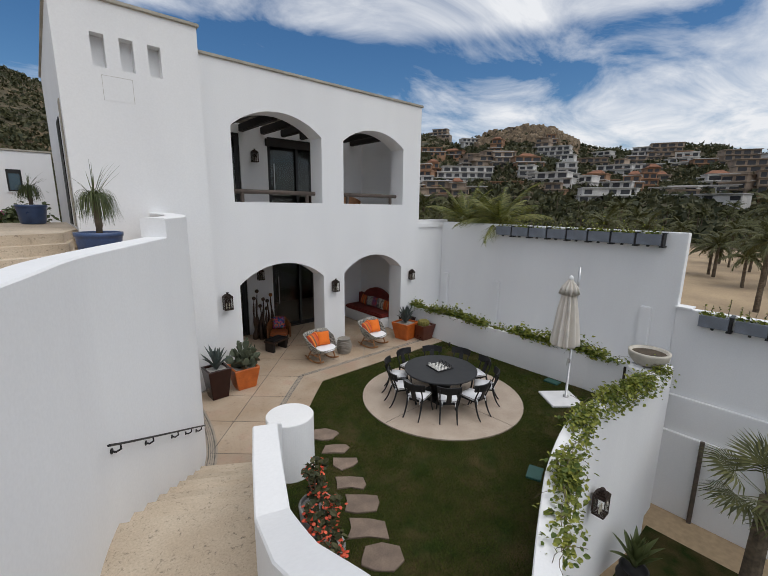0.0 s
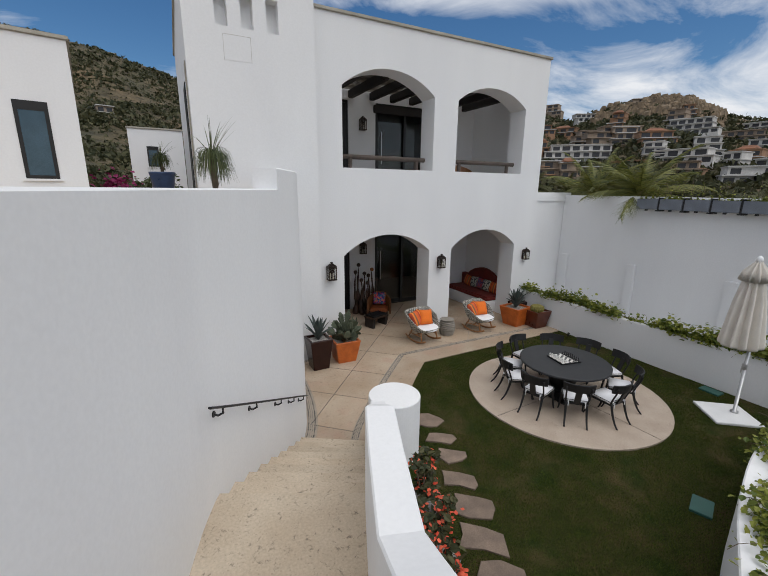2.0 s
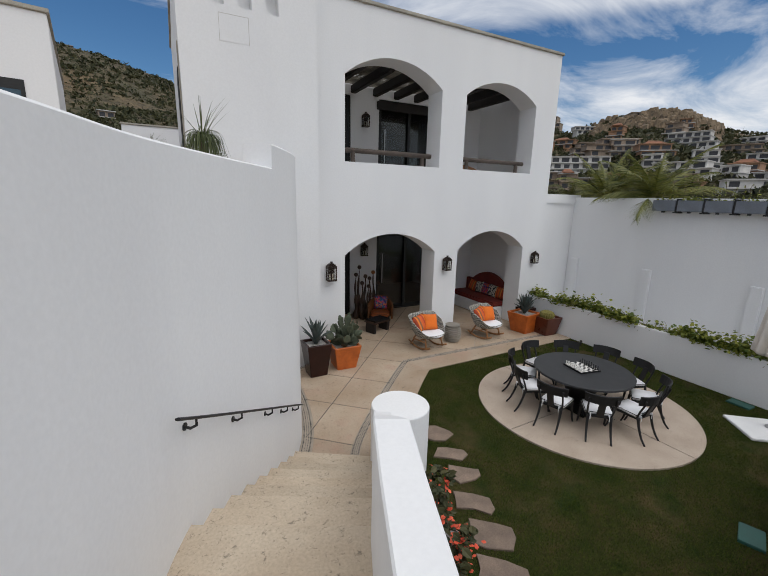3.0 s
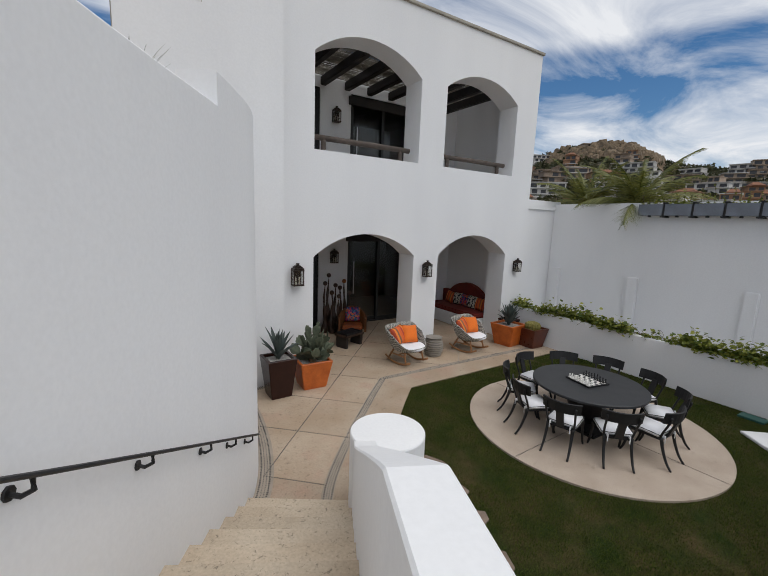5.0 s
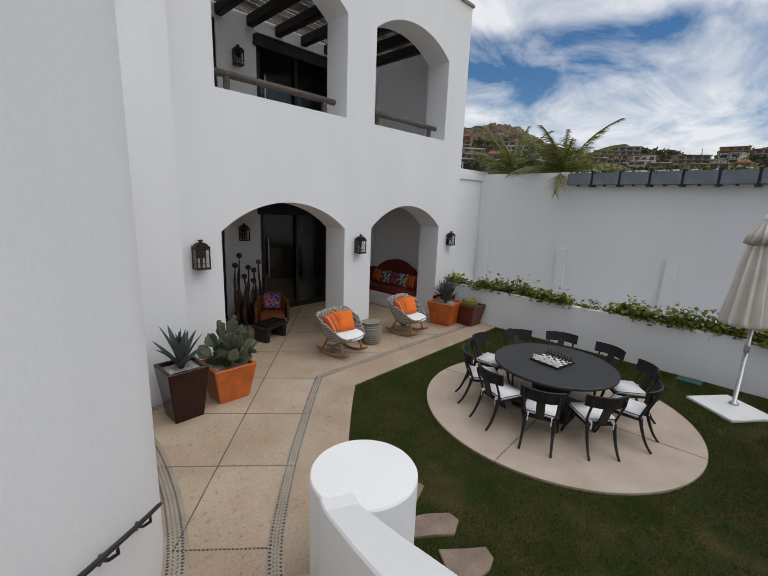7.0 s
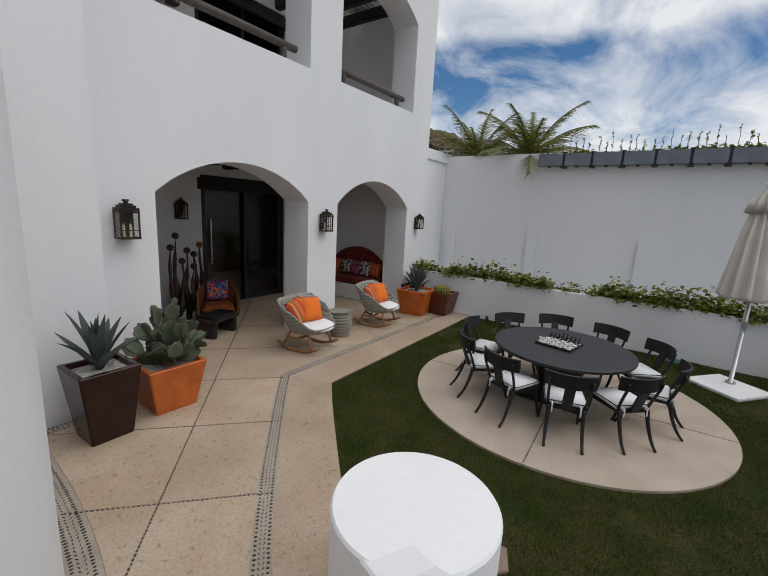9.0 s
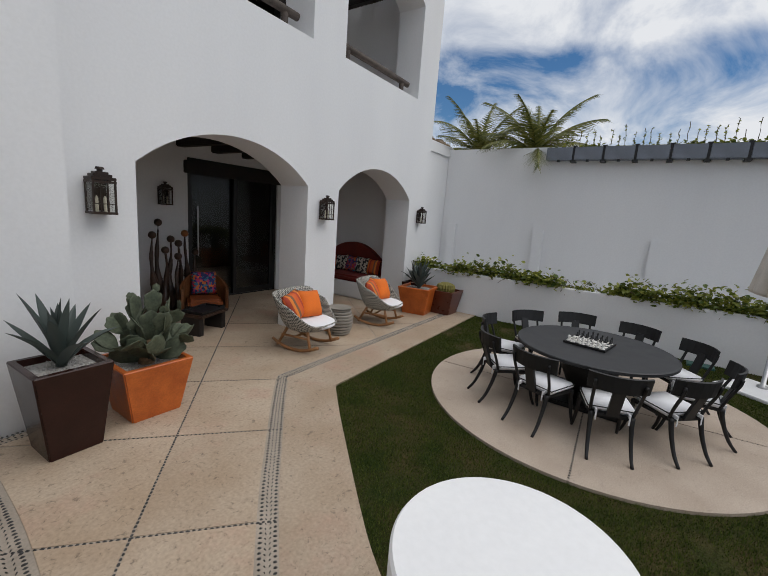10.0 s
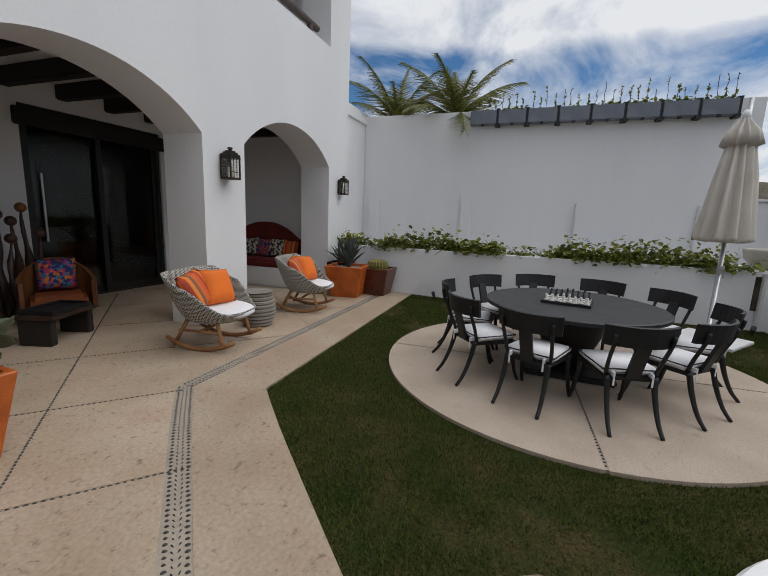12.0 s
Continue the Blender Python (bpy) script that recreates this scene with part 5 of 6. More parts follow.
# ---- loggia furniture ----
def lantern(m, s, label):
    l = thing("wall_lantern", m, label, "lantern", "wall lanterns")
    w, d, h = 0.115 * s, 0.10 * s, 0.38 * s
    fr = bmesh.new()
    for sx in (-1, 1):
        for y in (-2 * d, 0):
            box(fr, sx * w - 0.009, y - 0.009, 0, sx * w + 0.009, y + 0.009, h)
    for z in (0, h - 0.02):
        box(fr, -w - 0.012, -2 * d - 0.012, z - 0.01, w + 0.012, 0.012, z + 0.015)
    for z in (h * 0.28, ):
        box(fr, -w, -2 * d - 0.006, z, w, -2 * d + 0.002, z + 0.008)
    for sx in (-0.33, 0.33):
        box(fr, sx * w - 0.004, -2 * d - 0.006, 0, sx * w + 0.004, -2 * d + 0.002, h)
    part("frame", fr, BRONZE, l)
    g = bmesh.new()
    for sx in (-1, 1):
        box(g, sx * w - 0.002, -2 * d + 0.01, 0.01, sx * w + 0.002, -0.01, h - 0.02)
    box(g, -w + 0.01, -2 * d - 0.001, 0.01, w - 0.01, -2 * d + 0.002, h - 0.02)
    gl = part("pane", g, LAMPGLASS, l)
    gl.visible_shadow = False
    r = bmesh.new()
    for k, (q, z) in enumerate(((1.12, 0), (0.85, 0.035), (0.6, 0.06))):
        box(r, -w * q, -d - d * q, h + z * s, w * q, -d + d * q, h + (z + 0.035) * s, bevel=0.004)
    lathe(r, [(0.03 * s, h + 0.09 * s), (0.03 * s, h + 0.12 * s), (0.05 * s, h + 0.125 * s), (0.04 * s, h + 0.15 * s)], 10, Matrix.Translation((0, -d, 0)))
    part("cap", r, BRONZE, l)
    part("backplate", boxes((-w * 0.9, 0.004, 0.02, w * 0.9, 0.035, h + 0.02), bevel=0.004), BRONZE, l)
    for dx in (-0.4, 0.35):
        b = bmesh.new()
        lathe(b, [(0.016, 0.01), (0.016, 0.17 * s), (0.005, 0.2 * s)], 8, Matrix.Translation((dx * w, -d, 0)))
        part("candle", b, CANDLE, l)
    return l


lantern(pose(4.07, 11.065, 2.01), 0.9, "dark bronze wall lantern with clear glass and candles")
lantern(pose(7.62, 11.065, 2.06), 0.79, "dark bronze wall lantern on the pier between arches")
lantern(pose(11.17, 11.065, 2.08), 0.75, "dark bronze wall lantern at the house corner")
lantern(pose(6.45, BY - 0.035, 2.1), 0.83, "dark bronze wall lantern inside the lower loggia")
lantern(pose(6.45, BY - 0.035, 6.33), 0.83, "dark bronze wall lantern inside the upper loggia")

sculpt = random.Random(9)
for k, (x, y, h) in enumerate(((5.93, 13.75, 1.55), (6.08, 13.85, 1.78), (6.29, 13.8, 1.47), (6.12, 13.65, 1.28), (6.5, 13.85, 1.38), (6.66, 13.9, 1.57), (6.8, 13.8, 1.2), (6.32, 13.6, 1.15))):
    s = thing("carved_post", pose(x, y, 0), "twisted dark carved wooden post topped with a ball", "sculpture", "carved posts by the loggia wall")
    bm = bmesh.new()
    pts, rad = [], []
    for j in range(16):
        t = j / 15
        pts.append((0.03 * math.sin(7 * t + k), 0.03 * math.cos(6 * t + k), 0.0 + (h - 0.06) * t))
        rad.append((0.085 * (1 - t) ** 1.3 + 0.016) * (1 + 0.25 * math.sin(18 * t + k)))
    tube(bm, pts, rad, 10)
    part("post", bm, CARVED, s, smooth=True)
    bm = bmesh.new()
    bmesh.ops.create_icosphere(bm, subdivisions=2, radius=0.072)
    b = part("ball", bm, BALL if k in (5,) else CARVED, s, smooth=True)
    b.location = (pts[-1][0], pts[-1][1], h - 0.02)

arm = thing("armchair", pose(6.5, 13.0, 0, 0, 0, -28), "low brown leather armchair with a rounded wooden back", "armchair")
part("seat", boxes((-0.30, -0.32, 0.26, 0.30, 0.26, 0.42), bevel=0.05), LEATHER, arm, "saddle-brown leather seat")
bm = bmesh.new()
rows = []
for j in range(19):
    a = radians(-20 + 220 * j / 18)
    z = 0.60 + 0.28 * max(0, math.sin(a)) ** 1.5
    for_r = 0.40
    rows.append([bm.verts.new(((for_r + o) * math.cos(a) * 0.95, (for_r + o) * math.sin(a) * 0.9 - 0.05, zz)) for o, zz in ((0, 0.2), (0.05, 0.2), (0.05, z), (0, z))])
for p, q in zip(rows, rows[1:]):
    for j in range(4):
        bm.faces.new((p[j], p[(j + 1) % 4], q[(j + 1) % 4], q[j]))
bm.faces.new(rows[0])
bm.faces.new(rows[-1][::-1])
part("backrest", bm, mat("reddish wood", (0.20, 0.075, 0.025), 0.45, var=0.2), arm)
for sx in (-0.28, 0.28):
    for sy in (-0.28, 0.24):
        part("leg", boxes((sx - 0.03, sy - 0.03, 0, sx + 0.03, sy + 0.03, 0.27), bevel=0.005), CARVED, arm)
loose_pillow(pose(6.5, 13.0, 0, 0, 0, -28) @ pose(0, 0.16, 0.66, -16), 0.46, 0.44, 0.15, FLORAL, "navy pillow with embroidered bright flowers", "pillows in the loggia")
low = thing("low_table", pose(6.05, 12.3, 0, 0, 0, 20) @ Matrix.Scale(0.85, 4), "low rough dark wooden table with a carved board on top", "table")
part("tabletop", boxes((-0.42, -0.28, 0.36, 0.42, 0.28, 0.42), bevel=0.015), CARVED, low)
for sx in (-0.34, 0.34):
    part("leg", boxes((sx - 0.06, -0.22, 0, sx + 0.06, 0.22, 0.36), bevel=0.012), TIMBER, low)
tray = part("tray", boxes((-0.3, -0.2, 0, 0.3, 0.2, 0.02), (-0.3, -0.2, 0.02, 0.3, -0.18, 0.05), (-0.3, 0.18, 0.02, 0.3, 0.2, 0.05), (-0.3, -0.18, 0.02, -0.28, 0.18, 0.05), (0.28, -0.18, 0.02, 0.3, 0.18, 0.05)), BLACK)
tray.matrix_world = pose(6.05, 12.3, 0.359, 0, 0, 20)
tagged(tray, "dark wooden tray on a low table", "tray")

sofa = thing("daybed", pose(0, 0, 0), "built-in curved sofa with a scalloped dark red back", "sofa")
part("base", boxes((10.28, 11.8, 0, 11.26, 14.3, 0.42), bevel=0.03), STUCCO, sofa, "white plastered base")
part("seat_cushion", boxes((10.3, 11.82, 0.422, 11.2, 14.28, 0.58), bevel=0.05), REDCLOTH, sofa)
bm = bmesh.new()
prof_y = [11.85 + 2.43 * k / 24 for k in range(25)]
top = [1.02 + 0.38 * max(0.0, math.cos((y - 13.05) / 0.85 * 1.57)) ** 0.7 if abs(y - 13.05) < 0.85 else 1.02 for y in prof_y]
lo = [[bm.verts.new((x, y, 0.5)) for x in (11.08, 11.24)] for y in prof_y]
hi = [[bm.verts.new((x, y, t)) for x in (11.08, 11.24)] for y, t in zip(prof_y, top)]
for k in range(24):
    bm.faces.new((lo[k][0], lo[k + 1][0], hi[k + 1][0], hi[k][0]))
    bm.faces.new((lo[k][1], hi[k][1], hi[k + 1][1], lo[k + 1][1]))
    bm.faces.new((hi[k][0], hi[k + 1][0], hi[k + 1][1], hi[k][1]))
for k in (0, 24):
    bm.faces.new((lo[k][0], hi[k][0], hi[k][1], lo[k][1]))
part("backrest", bm, REDCLOTH, sofa)
for y, mt, lb, w in ((12.25, RUST, "coral red pillow on the red sofa", 0.42), (12.62, PRINT, "black and cream printed pillow on the red sofa", 0.46), (12.98, FLORAL, "dark floral pillow on the red sofa", 0.44), (13.35, PRINT, "black and cream printed pillow on the red sofa", 0.44), (13.75, RUST, "coral red pillow on the red sofa", 0.42)):
    loose_pillow(pose(10.98, y, 0.79, 14, 0, 90) @ pose(0, 0, 0, 0, sculpt.uniform(-8, 8), 0), w, w, 0.14, mt, lb, "pillows on the sofa")
# upper loggia furniture tops
for x in (9.4,):
    u = thing("lounge_chair", pose(x, 12.6, 4.25), "wooden lounge chair with a dark cushion in the upper loggia", "chair")
    bm = bmesh.new()
    rows = []
    for j in range(13):
        a = radians(0 + 180 * j / 12)
        rows.append([bm.verts.new((0.45 * math.cos(a) * q, 0.35 * math.sin(a) * q, z)) for q, z in ((1, 0.35), (1.08, 0.35), (1.08, 0.78 + 0.2 * math.sin(a)), (1, 0.78 + 0.2 * math.sin(a)))])
    for p, q in zip(rows, rows[1:]):
        for j in range(4):
            bm.faces.new((p[j], p[(j + 1) % 4], q[(j + 1) % 4], q[j]))
    part("backrest", bm, TEAK, u)
    part("seat", boxes((-0.42, -0.4, 0.0, 0.42, 0.3, 0.45), bevel=0.04), FLORAL, u, "dark blue patterned seat")

# small turned figures on the loggia floor beside the doors
for k in range(4):
    bm = bmesh.new()
    h = (0.30, 0.25, 0.32, 0.27)[k]
    lathe(bm, [(0.055, 0), (0.055, 0.02), (0.03, 0.05), (0.036, h * 0.5), (0.018, h * 0.68), (0.034, h * 0.78), (0.028, h * 0.92), (0.006, h)], 14)
    fg = part("turned_figure", bm, CARVED, smooth=True)
    fg.location = (9.3 + 0.14 * k, 14.0 - 0.05 * (k % 2), 0)
    tagged(fg, "small dark turned wooden figure on the loggia floor", "figurine", "figures beside the glass doors")


def garden_spot(x, y, rz):
    """A small black spotlight on a spike."""
    g = thing("garden_spotlight", pose(x, y, -0.02, 0, 0, rz), "small black garden spotlight at the edge of the lawn", "spotlight", "garden spotlights")
    bm = bmesh.new()
    tube(bm, [(0, 0, -0.05), (0, 0, 0.09)], 0.009, 6)
    part("spike", bm, BLACK, g)
    bm = bmesh.new()
    lathe(bm, [(0.028, -0.05), (0.034, 0.0), (0.036, 0.06), (0.03, 0.06), (0.028, 0.045)], 14)
    hd = part("head", bm, BLACK, g, smooth=True)
    hd.matrix_local = pose(0, 0, 0.11, 60, 0, 0)
    bm = bmesh.new()
    lathe(bm, [(0.001, 0.046), (0.027, 0.046)], 14, close=False)
    part("lens", bm, LAMPGLASS, hd)


garden_spot(10.75, 3.55, 60)
garden_spot(10.9, 8.75, 120)

# ---- stair handrail ----
rail = thing("handrail", pose(0, 0, 0), "slim black metal handrail on scrolled wall brackets", "handrail")
A, B = Vector((0.72, 4.42, 2.6)), Vector((2.2, 7.3, 0.88))
line = []
for k in range(13):
    t = k / 12
    y = A.y + (B.y - A.y) * t
    xw = float(np.interp(y, [p[1] for p in WALL_LINE], [p[0] for p in WALL_LINE]))
    line.append(Vector((xw + 0.085, y - 0.03, A.z + (B.z - A.z) * t)))
bm = bmesh.new()
tube(bm, line, 0.02, 8, 0.6)
part("rail", bm, BLACK, rail)
for k in (1, 4, 7, 9, 11):
    p = line[k]
    w = Vector((-0.085, 0.035, 0))
    bm = bmesh.new()
    tube(bm, [p, p + Vector((0, 0, -0.06)), p + w * 0.5 + Vector((0, 0, -0.085)), p + w + Vector((0, 0, -0.07))], 0.011, 6)
    lathe(bm, [(0.03, 0), (0.03, 0.012)], 8, Matrix.Translation(p + w * 0.98 + Vector((0, 0, -0.07))) @ Euler((0, radians(90), radians(-25))).to_matrix().to_4x4())
    part("bracket", bm, BLACK, rail)


# ---- planting ----
def leaves(pts, n, spread, size, seed, hang=0.0, flat=0.6):
    """Small folded leaves scattered round a line of points."""
    r = random.Random(seed)
    v, f = [], []
    for _ in range(n):
        k = r.randrange(len(pts) - 1)
        t = r.random()
        a, b = Vector(pts[k]), Vector(pts[k + 1])
        den = noise.noise(Vector((a.x * 1.3, a.y * 1.3, seed)) )
        if den < -0.08 and r.random() < 0.82:
            continue
        g = 1 + 1.3 * den
        c = a.lerp(b, t) + Vector((r.gauss(0, spread), r.gauss(0, spread), abs(r.gauss(0, spread * flat)) * g - hang * r.random() ** 2))
        s = size * r.uniform(0.6, 1.3)
        q = Euler((r.uniform(-0.9, 0.9), r.uniform(-0.9, 0.9), r.uniform(0, 6.28))).to_matrix()
        n0 = len(v)
        for p in ((0, -0.5, 0), (0.36, -0.12, 0.10), (0.26, 0.28, 0.08), (0, 0.55, -0.05), (-0.26, 0.28, 0.08), (-0.36, -0.12, 0.10)):
            v.append(c + q @ (Vector(p) * s))
        f += [(n0, n0 + 1, n0 + 2, n0 + 3), (n0, n0 + 3, n0 + 4, n0 + 5)]
    return v, f


def creeper(name, label, line, n, spread, size, seed, hang, stems=12, flat=0.6):
    c = thing(name, pose(0, 0, 0), label, "vine")
    v, f = leaves(line, n, spread, size, seed, hang, flat)
    tagged(raw("foliage", v, f, VINE, c), "many small yellow-green leaves", kind="stuff")
    r = random.Random(seed)
    bm = bmesh.new()
    for k in range(stems):
        i = r.randrange(len(line) - 1)
        p = Vector(line[i])
        pts = [p]
        d = Vector((r.uniform(-1, 1), r.uniform(-1, 1), r.uniform(0.2, 1.2)))
        for j in range(5):
            pts.append(pts[-1] + d * 0.07)
            d = d + Vector((r.uniform(-0.4, 0.4), r.uniform(-0.4, 0.4), -0.35))
        tube(bm, pts, 0.004, 4)
    tagged(part("stems", bm, BARK, c), kind="stuff")
    return c


pl = [(11.30 + 0.05 * math.sin(y * 3), y, 0.99) for y in np.arange(11.3, 3.2, -0.25)]
creeper("planter_vine", "leafy green vine spilling over the planter wall", pl, 5200, 0.08, 0.095, 3, 0.10, 60, 1.5)
vl = [(x + 0.02, y - (0.3 if x < 7 else 0.2), 1.0) for x, y in VINE_IN if x > 4.3]
creeper("wall_vine", "dense yellow-green vine covering the curved wall", vl, 9500, 0.115, 0.078, 8, 0.42, 60)

bowl = thing("bowl_planter", pose(11.75, 2.98, 0.95) @ Matrix.Scale(0.88, 4), "round cream cast-stone bowl planter on the wall end", "bowl planter")
bm = bmesh.new()
lathe(bm, [(0.18, 0.0), (0.36, 0.06), (0.50, 0.24), (0.53, 0.38), (0.53, 0.43), (0.46, 0.43), (0.44, 0.35), (0.1, 0.33)], 40)
part("bowl", bm, BOWL, bowl, smooth=True)
bm = bmesh.new()
lathe(bm, [(0.01, 0.34), (0.44, 0.36), (0.43, 0.34)], 24, close=False)
part("soil", bm, SOIL, bowl)
pier = part("pier", boxes((11.25, 2.52, -3.2, 12.2, 3.3, 0.948), bevel=0.02), STUCCO, wall_vine)


def trough(m, seed):
    t = thing("planter_trough", m, "blue-grey metal trough hung on the wall with thin climbers", "trough", "troughs on the wall")
    part("box", boxes((-0.26, -0.30, 0, -0.02, 0.30, 0.30), bevel=0.008), ZINC, t)
    part("bracket", boxes((-0.235, -0.352, -0.012, 0.0, -0.303, 0.325), (-0.275, -0.385, -0.05, 0.0, -0.27, -0.012), (-0.2, -0.375, 0.325, 0.2, -0.28, 0.345)), BLACK, t)
    part("foot", boxes((-0.27, -0.03, -0.045, -0.2, 0.03, 0.004)), BLACK, t)
    part("cap", boxes((-0.02, -0.2, 0.30, 0.25, 0.2, 0.335), bevel=0.006), PLATE, t)
    r = random.Random(seed)
    for k in range(4):
        bm = bmesh.new()
        y, h = -0.23 + 0.155 * k + r.uniform(-0.03, 0.03), r.choice((0.28, 0.34, 0.4, 0.5))
        pts = [(-0.13 + 0.01 * j * r.uniform(-1, 1), y + 0.012 * j * r.uniform(-0.6, 0.6), 0.29 + h * j / 4) for j in range(5)]
        tube(bm, pts, 0.007, 4)
        st = part("stem", bm, BARK, t)
        v, f = leaves(pts, 16, 0.014, 0.055, seed * 7 + k, 0.02)
        if f:
            tagged(raw("leaf", v, f, VINE, st), kind="stuff")
    v, f = leaves([(-0.13, -0.25, 0.3), (-0.13, 0.25, 0.3)], 60, 0.05, 0.09, seed + 50, 0.05)
    if f:
        tagged(raw("foliage", v, f, VINE, t), kind="stuff")
    return t


for k in range(8):
    trough(pose(13.35, 8.32 - k * 0.655, 3.88), k + 1)
for k in range(5):
    trough(pose(13.35, 2.05 - k * 0.72, 1.88), k + 21)


def frond(verts, faces, base, az, el, length, droop, width, n=24):
    """A feather frond: a bowed rib with drooping leaflets on both sides."""
    d = Vector((math.cos(az), math.sin(az), 0))
    s = Vector((-d.y, d.x, 0))
    p, e = Vector(base), el
    pts = [p.copy()]
    for k in range(n):
        p = p + (d * math.cos(e) + Vector((0, 0, math.sin(e)))) * (length / n)
        e -= droop / n
        pts.append(p.copy())
    for k in range(n):
        a, b = pts[k], pts[k + 1]
        n0 = len(verts)
        verts += [a - s * 0.012, a + s * 0.012, b + s * 0.01, b - s * 0.01]
        faces.append((n0, n0 + 1, n0 + 2, n0 + 3))
        if k < 2:
            continue
        t = k / n
        w = width * math.sin(min(1, t * 1.15 + 0.12) * 3.0) ** 0.7 if t < 0.98 else 0.1 * width
        ax = (b - a).normalized()
        for sd in (-1, 1):
            for h in (0.0, 0.33, 0.66):
                o = a.lerp(b, h)
                tip = o + (s * sd * 0.62 + ax * 1.0 + Vector((0, 0, -0.45 - 0.2 * random.random()))) * abs(w)
                n0 = len(verts)
                verts += [o - ax * 0.008 * length, o + ax * 0.008 * length, tip]
                faces.append((n0, n0 + 1, n0 + 2))


def palm(name, label, height, fronds, length, seed, material, group="", rise=85, sag=70):
    random.seed(seed)
    p = thing(name, pose(0, 0, 0), label, "palm tree", group)
    bm = bmesh.new()
    b = random.uniform(-0.4, 0.4)
    tube(bm, [(b * math.sin(k / 8 * 1.5), 0, height * k / 8) for k in range(9)], [0.2 - 0.008 * k for k in range(9)], 8)
    part("trunk", bm, BARK, p)
    v, f = [], []
    for k in range(fronds):
        t = k / fronds
        frond(v, f, (b, 0, height), k * 2.4, radians(84 - rise * t + random.uniform(-9, 9)), length * random.uniform(0.65, 1.12), radians(sag + 30 * t), length * 0.31)
    raw("crown", v, f, material, p)
    return p


near = palm("palm_tree", "palm with arching yellow-green fronds behind the wall", 6.7, 18, 2.15, 3, PALM, rise=66, sag=48)
near.matrix_basis = pose(14.2, 9.2, -2.55, 0, 0, 20)
near3 = palm("palm_tree", "palm with upright yellow-green fronds behind the wall", 6.7, 14, 1.9, 11, PALM, rise=58, sag=44)
near3.matrix_basis = pose(14.25, 10.85, -2.55)
near2 = palm("palm_tree", "low palm with feathery fronds beside the house", 6.2, 16, 1.5, 6, PALM)
near2.matrix_basis = pose(15.5, 12.6, -2.6)
protos = [palm("palm_tree", "coconut palm among houses on the flat", h, 18, l, 40 + i, PALM_FAR, "palms of the valley") for i, (h, l) in enumerate(((6.5, 3.0), (8.5, 3.2), (5.0, 2.8)))]
rp = random.Random(77)
spots = []
for k in range(130):
    az = rp.uniform(45, 100)
    r = rp.uniform(48, 165) if k > 12 else rp.uniform(34, 50)
    spots.append((r, az))
for k, (r, az) in enumerate(spots):
    P = place(r, az)
    m = pose(P.x, P.y, P.z - 0.3, 0, 0, rp.uniform(0, 360)) @ Matrix.Scale(rp.uniform(0.75, 1.1), 4)
    pr = protos[k % 3]
    if k < 3:
        pr.matrix_basis = m
    else:
        c = copy_thing(pr, Matrix.Identity(4))
        c.matrix_basis = m

# fan palm by the lower court
fan = thing("fan_palm", pose(11.3, 0.375, -3.63) @ Matrix.Scale(1.157, 4), "green fan palm beside the lower court", "palm tree")
bm = bmesh.new()
tube(bm, [(0, 0, 0), (0.05, 0, 1.0), (0.02, 0, 2.2)], [0.17, 0.15, 0.13], 10)
part("trunk", bm, BARK, fan)
rf2 = random.Random(5)
for k in range(14):
    az, el = k * 2.4, radians(rf2.uniform(-5, 70))
    d = Vector((math.cos(az) * math.cos(el), math.sin(az) * math.cos(el), math.sin(el)))
    base = Vector((0.02, 0, 2.2))
    hub = base + d * 0.6
    s = d.cross(Vector((0, 0, 1))).normalized()
    up = s.cross(d)
    v, f = [], []
    v += [base - s * 0.012, base + s * 0.012, hub + s * 0.012, hub - s * 0.012]
    f.append((0, 1, 2, 3))
    for j in range(22):
        a = radians(-105 + 210 * j / 21)
        q = d * math.cos(a) + s * math.sin(a)
        tip = hub + q * 0.62 + up * (-0.12 - 0.08 * rf2.random())
        n0 = len(v)
        e = s * math.cos(a) - d * math.sin(a)
        mid = hub + q * 0.38
        v += [hub, mid + e * 0.022, tip, mid - e * 0.022]
        f.append((n0, n0 + 1, n0 + 2, n0 + 3))
    raw("frond", v, f, PALM_FAR, fan)
for y in (1.78, 0.42):
    bm = bmesh.new()
    tube(bm, [(13.05, y, -3.66), (13.05, y + 0.02, -1.2)], 0.055, 8)
    tagged(part("timber_pole", bm, RAILWOOD), "upright dark timber pole against the white wall", "pole", "timber poles")
lowlan = lantern(pose(8.5, 2.72, -1.35), 1.1, "black hanging lantern on the outside of the curved wall")
agv = agave(pose(9.54, 2.1, -3.0), 0.85, 24, "dark green agave in a round pot in the lower court", YUCCA)
bm = bmesh.new()
lathe(bm, [(0.16, 0), (0.3, 0.15), (0.34, 0.4), (0.27, 0.6), (0.3, 0.63), (0.25, 0.62), (0.23, 0.55), (0.02, 0.55)], 24)
rp_ = part("round_pot", bm, BLACK, smooth=True)
rp_.location = (9.54, 2.1, -3.63)
tagged(rp_, "round black pot in the lower court", "plant pot")

